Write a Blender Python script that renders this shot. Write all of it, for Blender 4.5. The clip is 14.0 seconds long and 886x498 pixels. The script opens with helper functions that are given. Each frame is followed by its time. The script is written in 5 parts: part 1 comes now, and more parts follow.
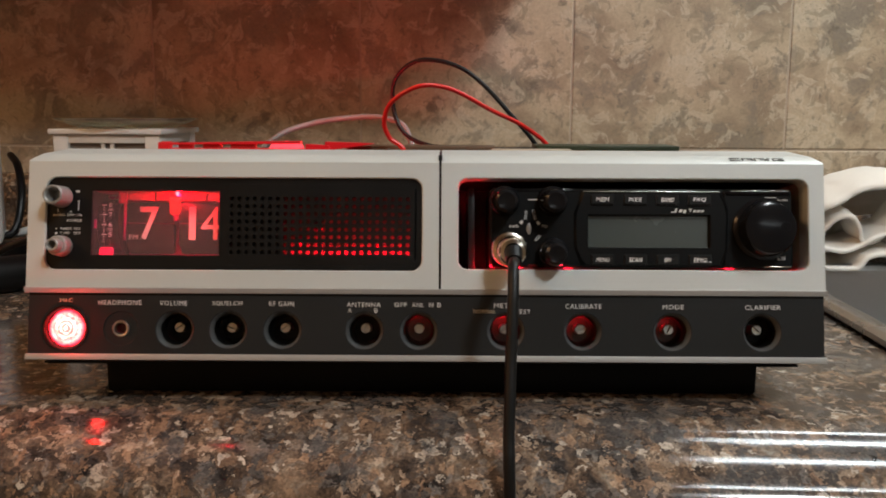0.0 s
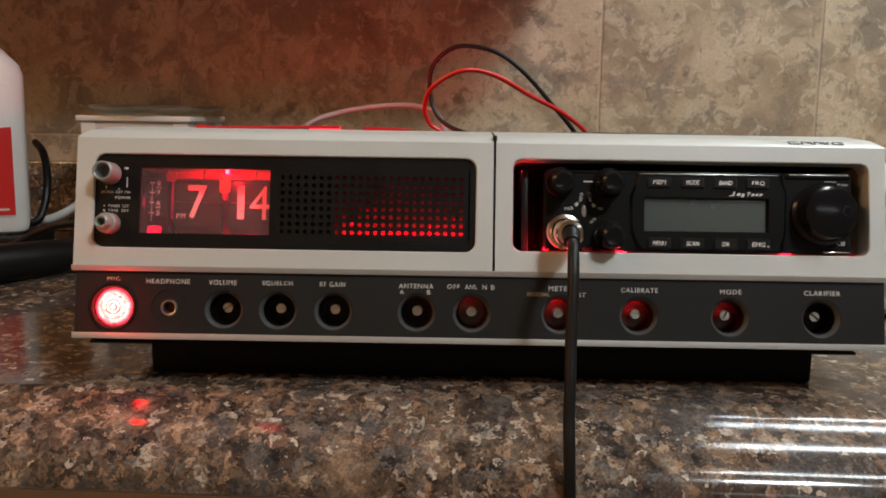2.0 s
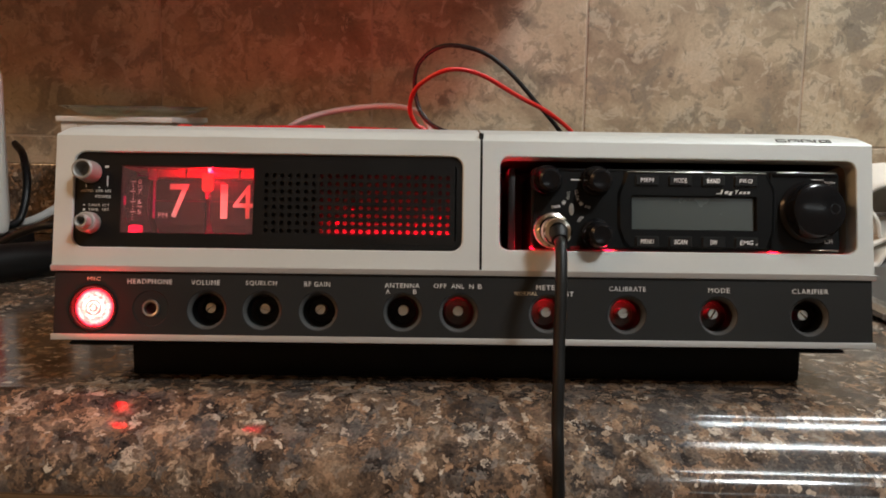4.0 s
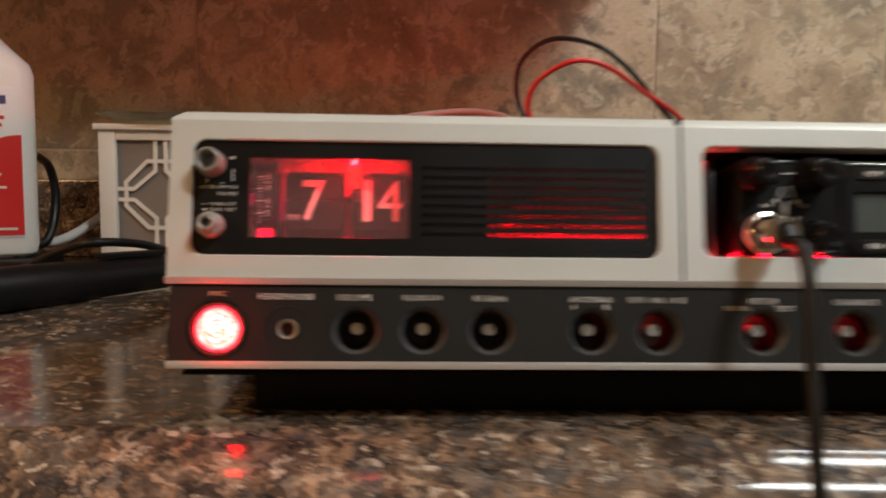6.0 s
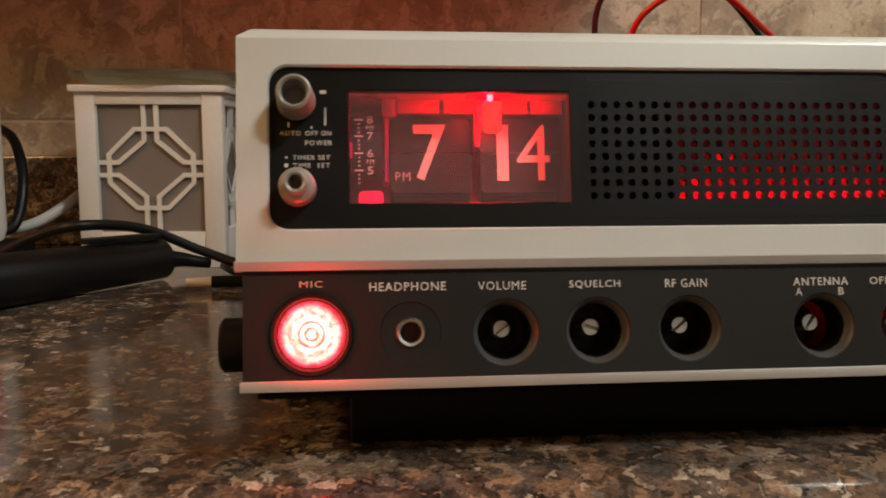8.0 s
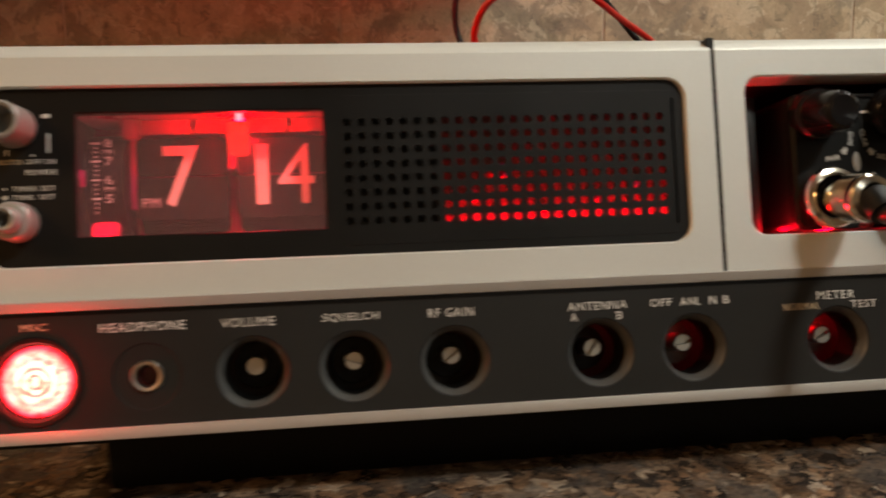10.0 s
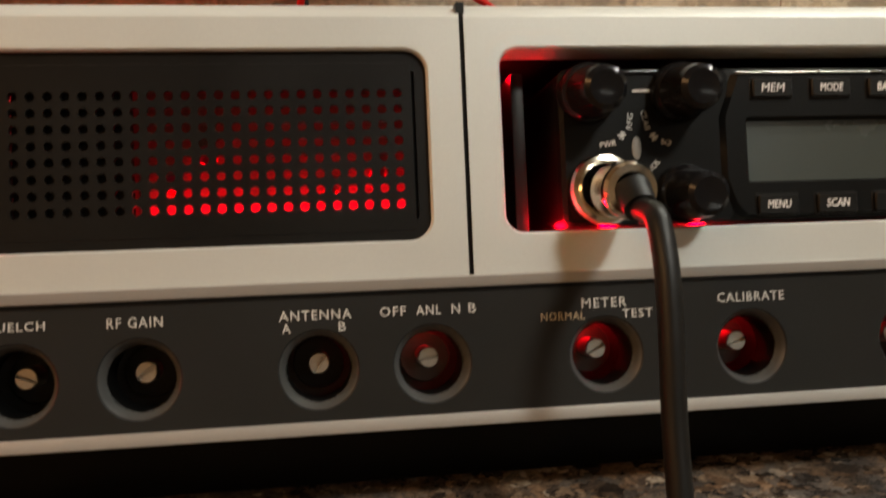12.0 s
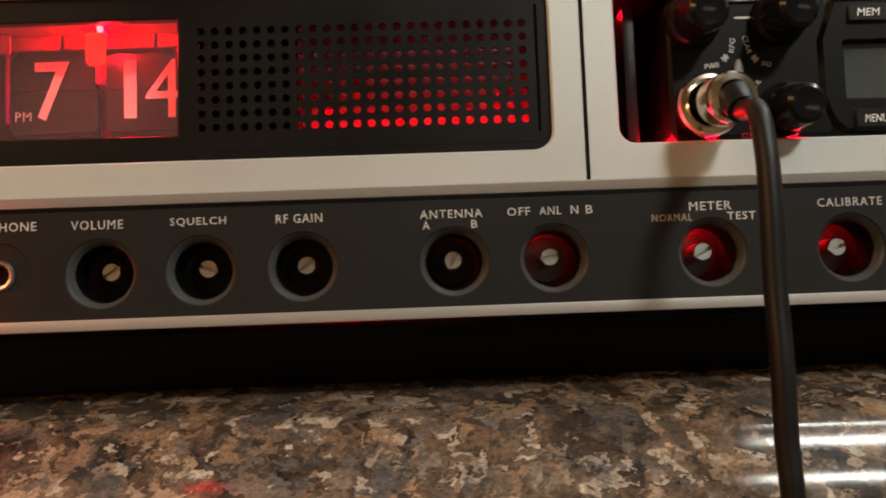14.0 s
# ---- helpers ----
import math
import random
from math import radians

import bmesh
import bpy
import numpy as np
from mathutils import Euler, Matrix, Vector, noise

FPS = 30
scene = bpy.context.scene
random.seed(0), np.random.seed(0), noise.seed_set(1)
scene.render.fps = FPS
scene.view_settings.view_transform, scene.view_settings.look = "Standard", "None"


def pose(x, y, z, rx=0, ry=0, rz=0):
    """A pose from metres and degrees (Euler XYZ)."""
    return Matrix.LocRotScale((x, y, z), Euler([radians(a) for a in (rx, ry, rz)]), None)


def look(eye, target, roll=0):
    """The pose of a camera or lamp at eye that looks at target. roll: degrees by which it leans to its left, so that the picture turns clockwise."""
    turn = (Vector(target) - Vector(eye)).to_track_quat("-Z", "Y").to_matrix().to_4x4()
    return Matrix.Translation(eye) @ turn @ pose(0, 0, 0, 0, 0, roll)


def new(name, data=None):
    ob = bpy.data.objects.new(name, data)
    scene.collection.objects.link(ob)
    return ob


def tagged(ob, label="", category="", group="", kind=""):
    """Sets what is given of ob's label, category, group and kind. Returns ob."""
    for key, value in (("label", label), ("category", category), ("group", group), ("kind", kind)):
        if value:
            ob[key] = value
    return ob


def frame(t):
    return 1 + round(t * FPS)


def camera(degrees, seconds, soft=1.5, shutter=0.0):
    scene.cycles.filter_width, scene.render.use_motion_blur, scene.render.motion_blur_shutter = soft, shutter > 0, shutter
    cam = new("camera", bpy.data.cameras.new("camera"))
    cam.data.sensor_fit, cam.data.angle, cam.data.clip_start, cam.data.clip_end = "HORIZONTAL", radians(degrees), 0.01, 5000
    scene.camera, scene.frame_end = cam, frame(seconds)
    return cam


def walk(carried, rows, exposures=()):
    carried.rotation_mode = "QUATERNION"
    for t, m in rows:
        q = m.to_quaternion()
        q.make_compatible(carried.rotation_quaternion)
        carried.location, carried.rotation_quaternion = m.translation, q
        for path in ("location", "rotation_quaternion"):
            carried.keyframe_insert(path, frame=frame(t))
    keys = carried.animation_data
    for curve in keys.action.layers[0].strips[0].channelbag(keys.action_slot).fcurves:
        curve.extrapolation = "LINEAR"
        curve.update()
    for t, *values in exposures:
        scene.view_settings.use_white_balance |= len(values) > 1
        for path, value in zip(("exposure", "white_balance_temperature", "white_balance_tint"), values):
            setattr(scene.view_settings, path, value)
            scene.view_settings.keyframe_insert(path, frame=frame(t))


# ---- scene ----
cam = camera(53.5, 14.0, soft=1.8, shutter=0.9)
METRES, EYE, TURN = 0.6, 0.07, 0.3
# the radio's raked front: its face leans back by 12 degrees and is turned 2.5 degrees from the wall
FACE = pose(0, 0, -0.005, 0, 0, 2.5) @ pose(0, 0, 0, -12)
ROWS = [
    (0.0, 0.0, 0.0, 0.0, -0.02, 3.11, -0.29),
    (0.5, -0.0102, 0.0001, 0.0007, 0.22, 3.02, -0.41),
    (1.0, -0.0221, -0.0058, -0.0064, 0.34, 3.04, -0.61),
    (1.5, -0.0385, 0.0077, -0.0172, 0.23, 3.05, -0.81),
    (2.0, -0.0509, 0.0151, -0.0207, 0.06, 3.28, -0.91),
    (2.5, -0.0486, 0.0131, -0.0234, 0.08, 3.3, -0.93),
    (3.0, -0.0477, 0.0173, -0.0246, -0.06, 3.32, -0.84),
    (5.5, -0.1291, 0.0855, -0.0332, -2.51, 4.98, -0.5),
    (6.0, -0.2329, 0.176, -0.0385, -2.96, 5.72, -0.29),
    (6.5, -0.3133, 0.2927, -0.0398, -4.02, 6.11, 0.06),
    (7.0, -0.3621, 0.3709, -0.039, -4.94, 5.79, 0.37),
    (9.5, -0.2751, 0.3888, -0.0021, -7.19, 3.1, 2.34),
    (10.0, -0.227, 0.4034, 0.0042, -7.66, 2.69, 2.63),
    (10.5, -0.189, 0.4204, 0.0088, -8.25, 2.06, 2.63),
    (11.0, -0.1503, 0.4357, 0.0126, -8.88, 1.76, 2.52),
    (11.5, -0.1049, 0.4508, 0.0177, -9.1, 1.98, 2.42),
    (12.0, -0.0788, 0.4554, 0.0046, -8.4, 2.18, 2.41),
    (12.5, -0.0967, 0.4598, -0.0254, -7.05, 3.52, 2.44),
    (13.0, -0.1204, 0.4124, -0.0555, -3.67, 3.83, 2.28),
    (13.5, -0.1174, 0.4058, -0.0643, -2.72, 4.29, 2.19),
    (14.0, -0.0987, 0.4034, -0.065, -1.7, 4.62, 2.13),
]
EXPOSURES = [(0.0, 0.0, 6600, 10), (3.0, 0.02, 6600, 10), (5.5, 0.1, 6900, 10), (7.0, 0.08, 7200, 10), (9.5, 0.0, 7600, 10), (11.0, 0.12, 7700, 10), (12.3, 0.18, 7700, 10), (13.0, 0.08, 7600, 10), (14.0, 0.05, 7500, 10)]
walk(cam, [(t, FACE @ pose(0.01, -0.54, EYE, 0, 0, TURN) @ pose(METRES * x, METRES * y, METRES * z, 90 + pitch, roll, yaw)) for t, x, y, z, yaw, pitch, roll in ROWS], EXPOSURES)

# ---------- world, lamps ----------
world = bpy.data.worlds.new("room_dark")
world.use_nodes = True
world.node_tree.nodes["Background"].inputs[0].default_value = (1.0, 0.80, 0.62, 1)
world.node_tree.nodes["Background"].inputs[1].default_value = 0.02
scene.world = world
scene.view_settings.exposure = 0.0


def area_lamp(name, at, target, sx, sy, watts, colour):
    data = bpy.data.lights.new(name, "AREA")
    data.shape, data.size, data.size_y, data.energy, data.color = "RECTANGLE", sx, sy, watts, colour
    ob = new(name, data)
    ob.matrix_world = look(at, target)
    return ob


def point_lamp(name, at, watts, colour, radius=0.004):
    data = bpy.data.lights.new(name, "POINT")
    data.energy, data.color, data.shadow_soft_size = watts, colour, radius
    ob = new(name, data)
    ob.matrix_world = Matrix.Translation(at)
    return ob


RED = (1.0, 0.003, 0.015)
CLOCK_RED = (1.0, 0.004, 0.025)
COOL, WARM = (0.88, 0.97, 1.0), (1.0, 0.57, 0.27)
# fluorescent tube over the sink, ceiling tube in front of it, strip light on the far wall
area_lamp("sink_tube_light", (0.86, 0.36, 1.18), (0.86, 0.36, 0), 0.80, 0.10, 9.0, COOL)
area_lamp("ceiling_tube_light", (0.92, -0.43, 1.48), (0.92, -0.43, 0), 0.84, 0.09, 8.5, COOL)
area_lamp("wall_strip_light", (1.25, -2.47, 1.03), (1.25, 0, 1.03), 0.95, 0.09, 1.6, COOL)
# ceiling downlight before the counter, unseen warm fill panel added at the left
area_lamp("ceiling_downlight", (0.74, -1.05, 1.48), (0.05, 0, 0.05), 0.24, 0.24, 25, (0.91, 0.97, 1.0))
area_lamp("warm_fill_light", (-1.85, -1.2, 1.48), (-1.85, -1.2, 0), 0.6, 1.4, 30, WARM)


# ---------- materials ----------
def material(name, base=(0.5, 0.5, 0.5), rough=0.5, metal=0.0, coat=0.0, spec=0.5):
    m = bpy.data.materials.new(name)
    m.use_nodes = True
    b = m.node_tree.nodes["Principled BSDF"]
    b.inputs["Base Color"].default_value = (*base, 1)
    b.inputs["Roughness"].default_value = rough
    b.inputs["Metallic"].default_value = metal
    b.inputs["Coat Weight"].default_value = coat
    b.inputs["Specular IOR Level"].default_value = spec
    return m


def nodes_of(m):
    t = m.node_tree
    return t, t.nodes["Principled BSDF"]


def coords(t, scale=(1, 1, 1), use="Object"):
    tc, mp = t.nodes.new("ShaderNodeTexCoord"), t.nodes.new("ShaderNodeMapping")
    mp.inputs["Scale"].default_value = scale
    t.links.new(tc.outputs[use], mp.inputs["Vector"])
    return mp.outputs["Vector"]


def noise_tex(t, vec, scale, detail=4, rough=0.6, distort=0.0):
    n = t.nodes.new("ShaderNodeTexNoise")
    n.inputs["Scale"].default_value, n.inputs["Detail"].default_value = scale, detail
    n.inputs["Roughness"].default_value, n.inputs["Distortion"].default_value = rough, distort
    t.links.new(vec, n.inputs["Vector"])
    return n


def ramp(t, src, stops, mode="LINEAR"):
    r = t.nodes.new("ShaderNodeValToRGB")
    r.color_ramp.interpolation = mode
    el = r.color_ramp.elements
    while len(el) < len(stops):
        el.new(0.5)
    for e, (p, c) in zip(el, stops):
        e.position, e.color = p, (*c, 1) if len(c) == 3 else c
    t.links.new(src, r.inputs[0])
    return r.outputs[0]


def mix(t, fac, a, b, mode="MIX"):
    n = t.nodes.new("ShaderNodeMix")
    n.data_type, n.blend_type = "RGBA", mode
    for sock, v in ((n.inputs[0], fac), (n.inputs[6], a), (n.inputs[7], b)):
        if isinstance(v, (int, float)):
            sock.default_value = v
        elif isinstance(v, tuple):
            sock.default_value = (*v, 1)
        else:
            t.links.new(v, sock)
    return n.outputs[2]


def bump(t, b, src, strength, dist=0.001):
    n = t.nodes.new("ShaderNodeBump")
    n.inputs["Strength"].default_value, n.inputs["Distance"].default_value = strength, dist
    t.links.new(src, n.inputs["Height"])
    t.links.new(n.outputs[0], b.inputs["Normal"])


def worn(name, base, rough, metal=0.0, grain=900, amount=0.12, patch=14, bumpy=0.05, coat=0.0):
    """A painted, plastic or metal surface with fine grain and faint smudges."""
    m = material(name, base, rough, metal, coat)
    t, b = nodes_of(m)
    v = coords(t)
    fine, big = noise_tex(t, v, grain, 2), noise_tex(t, v, patch, 5)
    dark, lite = tuple(c * (1 - amount) for c in base), tuple(min(1, c * (1 + amount)) for c in base)
    col = mix(t, big.outputs[0], dark, lite)
    col = mix(t, 0.25, col, ramp(t, fine.outputs[0], [(0.3, dark), (0.7, lite)]))
    t.links.new(col, b.inputs["Base Color"])
    rr = ramp(t, big.outputs[0], [(0.3, (rough * 0.8,) * 3), (0.75, (min(1, rough * 1.25),) * 3)])
    t.links.new(rr, b.inputs["Roughness"])
    bump(t, b, fine.outputs[0], bumpy, 0.0004)
    return m


def emitter(name, colour, strength):
    m = material(name, (0.2, 0.01, 0.01), 0.3)
    _, b = nodes_of(m)
    b.inputs["Emission Color"].default_value = (*colour, 1)
    b.inputs["Emission Strength"].default_value = strength
    return m


SILVER = worn("silver_paint", (0.588, 0.615, 0.600), 0.48, 0.25, 1500, 0.06, 9, 0.06)
TRIM = worn("worn_silver_trim", (0.40, 0.40, 0.388), 0.46, 0.25, 1500, 0.1, 12, 0.08)
CHARCOAL = worn("charcoal_panel", (0.0152, 0.0156, 0.0156), 0.5, 0.0, 1800, 0.15, 20, 0.1)
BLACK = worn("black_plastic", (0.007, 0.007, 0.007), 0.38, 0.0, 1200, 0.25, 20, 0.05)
GLOSS = worn("gloss_black_plastic", (0.008, 0.008, 0.009), 0.14, 0.0, 600, 0.25, 30, 0.02)
GRILLE = worn("black_grille_plastic", (0.006, 0.006, 0.006), 0.55, 0.0, 1500, 0.2, 25, 0.08)
FLAT_BLACK = worn("matt_black_plastic", (0.004, 0.004, 0.004), 0.42, 0.0, 1200, 0.25, 20, 0.08)
for m_dark in (GRILLE, BLACK, FLAT_BLACK, CHARCOAL):
    m_dark.node_tree.nodes["Principled BSDF"].inputs["Specular IOR Level"].default_value = 0.22
FLAT_BLACK.node_tree.nodes["Principled BSDF"].inputs["Specular IOR Level"].default_value = 0.13
GLOSS.node_tree.nodes["Principled BSDF"].inputs["Specular IOR Level"].default_value = 0.2
RUBBER = worn("black_rubber", (0.006, 0.006, 0.006), 0.45, 0.0, 900, 0.3, 40, 0.1)
RUBBER.node_tree.nodes["Principled BSDF"].inputs["Specular IOR Level"].default_value = 0.3
DARK_METAL = worn("dark_chassis_metal", (0.10, 0.095, 0.09), 0.45, 0.8, 500, 0.25, 20, 0.05)
NICKEL = worn("nickel_plate", (0.72, 0.68, 0.60), 0.16, 1.0, 400, 0.12, 60, 0.03)
STEEL = worn("screw_steel", (0.62, 0.61, 0.58), 0.32, 1.0, 900, 0.15, 90, 0.05)
STAINLESS = worn("brushed_stainless", (0.55, 0.55, 0.55), 0.3, 1.0, 700, 0.12, 8, 0.06)
KNOB_GREY = worn("ribbed_grey_plastic", (0.30, 0.29, 0.27), 0.4, 0.3, 700, 0.15, 60, 0.05)
WHITE_INK = worn("white_ink", (0.62, 0.62, 0.59), 0.5, 0.0, 3000, 0.25, 600, 0.05)
BUTTON_INK = material("button_print_white", (0.88, 0.88, 0.86), 0.5)
DIM_INK = material("worn_gold_ink", (0.50, 0.40, 0.27), 0.5)
BLACK_INK = material("black_ink", (0.02, 0.02, 0.02), 0.4)
WHITE_PLASTIC = worn("white_plastic", (0.74, 0.73, 0.70), 0.42, 0.0, 500, 0.05, 15, 0.05)
WHITE_WOOD = worn("white_painted_wood", (0.70, 0.68, 0.65), 0.55, 0.0, 300, 0.1, 25, 0.15)
MESH_CLOTH = worn("grey_lantern_screen", (0.20, 0.17, 0.15), 0.7, 0.0, 1200, 0.2, 30, 0.2)
RED_WIRE = worn("red_wire_sleeve", (0.62, 0.012, 0.010), 0.35, 0.0, 600, 0.1, 50, 0.03)
GREY_WIRE = worn("grey_cable_sleeve", (0.30, 0.26, 0.25), 0.45, 0.0, 600, 0.1, 50, 0.03)
PCB = worn("green_circuit_board", (0.035, 0.048, 0.026), 0.4, 0.0, 300, 0.35, 60, 0.1)
BOARD_BROWN = worn("brown_fibre_board", (0.13, 0.075, 0.04), 0.5, 0.0, 300, 0.3, 60, 0.1)
BEIGE = worn("beige_bracket_paint", (0.45, 0.38, 0.28), 0.5, 0.0, 500, 0.1, 30, 0.05)
LCD = worn("grey_green_lcd", (0.050, 0.061, 0.056), 0.25, 0.0, 800, 0.05, 40, 0.0)
JACK_LIT_RED = worn("red_lit_jack_core", (0.09, 0.006, 0.006), 0.4, 0.0, 400, 0.1, 40, 0.02)
LABEL_RED = worn("red_label_paper", (0.58, 0.02, 0.02), 0.4, 0.0, 400, 0.08, 20, 0.02)
LABEL_WHITE = worn("white_label_paper", (0.72, 0.70, 0.69), 0.4, 0.0, 400, 0.05, 20, 0.02)
LABEL_BLUE = material("dark_blue_ink", (0.06, 0.06, 0.16), 0.5)
CARD = worn("flip_card_black", (0.006, 0.005, 0.005), 0.38, 0.0, 600, 0.2, 40, 0.03)
DIGIT_INK = material("flip_digit_white", (0.62, 0.50, 0.48), 0.5)
# pale clock plastic: the lamp's red light is put into its base colour
CLOCK_LIT_RED = worn("clock_plastic_lit_red", (0.50, 0.010, 0.11), 0.3, 0.0, 400, 0.15, 60, 0.05)
SPEAKER_GREY = worn("grey_speaker_frame", (0.14, 0.12, 0.12), 0.5, 0.0, 400, 0.25, 60, 0.05)
# lighter than the charcoal panel, to give the countersinks their lit crescent
COUNTERSINK_LIT = worn("lit_countersink_grey", (0.065, 0.066, 0.066), 0.38, 0.0, 900, 0.15, 60, 0.05)
CABINET = worn("beige_cabinet_paint", (0.52, 0.43, 0.32), 0.5, 0.0, 200, 0.08, 6, 0.05)
PLASTER = worn("tan_plaster", (0.40, 0.34, 0.26), 0.8, 0.0, 150, 0.06, 3, 0.2)
FLOOR_MAT = worn("brown_floor", (0.20, 0.13, 0.08), 0.5, 0.0, 60, 0.2, 5, 0.1)
GROUT = worn("tan_grout", (0.46, 0.37, 0.28), 0.85, 0.0, 500, 0.15, 30, 0.3)
LED_RED = emitter("red_led", (1.0, 0.10, 0.13), 9)
# weak emission stands for red light falling on the plastic strip
STRIP_LIT = emitter("red_lit_strip_plastic", (1.0, 0.01, 0.02), 0.35)
HOT_RED = emitter("hot_red_led", (1.0, 0.05, 0.07), 2.2)


def glass_material():
    # clear pane; the red haze over the clock is tinted into it
    m = material("red_haze_acrylic", (1.0, 0.66, 0.68), 0.02)
    _, b = nodes_of(m)
    b.inputs["Transmission Weight"].default_value = 0.965
    b.inputs["IOR"].default_value = 1.3
    return m


def green_glass_material():
    m = material("green_tinted_glass", (0.86, 0.88, 0.70), 0.05)
    _, b = nodes_of(m)
    b.inputs["Transmission Weight"].default_value = 0.9
    b.inputs["IOR"].default_value = 1.45
    return m


def lens_material():
    """The lit jewel: brightest at its core, with moulded rings."""
    m = material("lit_red_lens", (0.5, 0.01, 0.01), 0.15)
    t, b = nodes_of(m)
    v = coords(t)
    sep = t.nodes.new("ShaderNodeSeparateXYZ")
    t.links.new(v, sep.inputs[0])
    com = t.nodes.new("ShaderNodeCombineXYZ")
    t.links.new(sep.outputs[0], com.inputs[0])
    t.links.new(sep.outputs[2], com.inputs[1])
    ln = t.nodes.new("ShaderNodeVectorMath")
    ln.operation = "LENGTH"
    t.links.new(com.outputs[0], ln.inputs[0])
    k = t.nodes.new("ShaderNodeMath")
    k.operation = "DIVIDE"
    k.inputs[1].default_value = 0.0115
    t.links.new(ln.outputs[1], k.inputs[0])
    glow = ramp(t, k.outputs[0], [(0.0, (1.0, 0.55, 0.45)), (0.12, (0.9, 0.30, 0.26)), (0.18, (0.5, 0.03, 0.04)), (0.26, (1.0, 0.44, 0.37)), (0.36, (0.6, 0.04, 0.05)), (0.46, (1.0, 0.38, 0.32)),
                                  (0.60, (0.9, 0.13, 0.13)), (0.72, (1.0, 0.24, 0.21)), (0.88, (0.9, 0.025, 0.045)), (1.0, (0.4, 0.001, 0.006))])
    patch = ramp(t, noise_tex(t, v, 330, 3, 0.6, 0.5).outputs[0], [(0.36, (0.6, 0.42, 0.40)), (0.60, (1.1, 1.1, 1.1))])
    glow = mix(t, 1.0, glow, patch, "MULTIPLY")
    t.links.new(glow, b.inputs["Emission Color"])
    b.inputs["Emission Strength"].default_value = 6.0
    return m


def granite_material():
    """Polished stone laminate: angular chips of black, slate, brown, tan and cream in a dark speckled ground."""
    m = material("polished_granite_laminate", (0.2, 0.15, 0.12), 0.16)
    t, b = nodes_of(m)
    v = coords(t)
    warp = noise_tex(t, v, 110, 4, 0.62)
    wv = mix(t, 0.009, v, warp.outputs[1], "LINEAR_LIGHT")

    def calc(op, a, c, k=0.0):
        n = t.nodes.new("ShaderNodeMath")
        n.operation = op
        for sock, val in zip(n.inputs, (a, c, k)):
            if isinstance(val, (int, float)):
                sock.default_value = val
            else:
                t.links.new(val, sock)
        return n.outputs[0]

    def grains(scale, lo, hi, drift, sway):
        """Rounded grains whose size drifts from place to place: a mask and a random value each."""
        vo = t.nodes.new("ShaderNodeTexVoronoi")
        vo.inputs["Scale"].default_value = scale
        t.links.new(wv, vo.inputs["Vector"])
        sep = t.nodes.new("ShaderNodeSeparateColor")
        t.links.new(vo.outputs["Color"], sep.inputs[0])
        d = calc("MULTIPLY_ADD", noise_tex(t, v, drift, 3, 0.55).outputs[0], sway, vo.outputs["Distance"])
        d = calc("MULTIPLY_ADD", sep.outputs[1], 0.35, d)
        return ramp(t, d, [(lo, (1, 1, 1)), (hi, (0, 0, 0))]), sep.outputs[0]

    # angular chips of every tone, large ones first, then smaller ones over parts of them
    tones = [(0.0, (0.014, 0.013, 0.014)), (0.17, (0.034, 0.032, 0.033)), (0.32, (0.070, 0.058, 0.050)), (0.44, (0.120, 0.114, 0.110)), (0.55, (0.090, 0.060, 0.042)), (0.64, (0.20, 0.132, 0.088)),
             (0.73, (0.36, 0.228, 0.145)), (0.81, (0.19, 0.18, 0.17)), (0.88, (0.46, 0.345, 0.250)), (0.95, (0.64, 0.56, 0.47))]

    def chips(scale, shift):
        vo = t.nodes.new("ShaderNodeTexVoronoi")
        vo.inputs["Scale"].default_value = scale
        mv = t.nodes.new("ShaderNodeMapping")
        mv.inputs["Location"].default_value = (shift, shift * 0.7, shift * 0.3)
        mv.inputs["Rotation"].default_value = (0, 0, shift)
        mv.inputs["Scale"].default_value = (1.0, 0.8, 1.0)
        t.links.new(wv, mv.inputs["Vector"])
        t.links.new(mv.outputs[0], vo.inputs["Vector"])
        sep = t.nodes.new("ShaderNodeSeparateColor")
        t.links.new(vo.outputs["Color"], sep.inputs[0])
        return ramp(t, sep.outputs[0], tones, "CONSTANT"), sep.outputs[1]

    ground = ramp(t, noise_tex(t, wv, 58, 6, 0.62).outputs[0], [(0.36, (0.026, 0.022, 0.021)), (0.45, (0.058, 0.044, 0.036)), (0.51, (0.135, 0.092, 0.064)), (0.57, (0.27, 0.180, 0.118)), (0.63, (0.38, 0.29, 0.21)), (0.69, (0.54, 0.47, 0.38))])
    col, _ = chips(84, 0.0)
    col = mix(t, 0.30, col, ground)
    small, pick = chips(215, 1.3)
    col = mix(t, ramp(t, pick, [(0.50, (0, 0, 0)), (0.52, (0.9, 0.9, 0.9))]), col, small)
    third, pick = chips(330, 2.1)
    col = mix(t, ramp(t, pick, [(0.80, (0, 0, 0)), (0.82, (0.8, 0.8, 0.8))]), col, third)
    col = mix(t, 0.28, col, ground)
    # drifts of slate and of tan, each tens of millimetres wide
    drift = noise_tex(t, wv, 24, 4, 0.6, 0.4).outputs[0]
    col = mix(t, ramp(t, drift, [(0.53, (0, 0, 0)), (0.61, (0.68, 0.68, 0.68))]), col, (0.085, 0.083, 0.083))
    col = mix(t, ramp(t, drift, [(0.34, (0.45, 0.45, 0.45)), (0.44, (0, 0, 0))]), col, (0.23, 0.160, 0.108))
    mask, rnd = grains(380, 0.62, 0.72, 60, 0.8)
    col = mix(t, mask, col, ramp(t, rnd, [(0.0, (0.018, 0.016, 0.016)), (0.75, (0.075, 0.060, 0.052)), (1.0, (0.36, 0.27, 0.20))]))
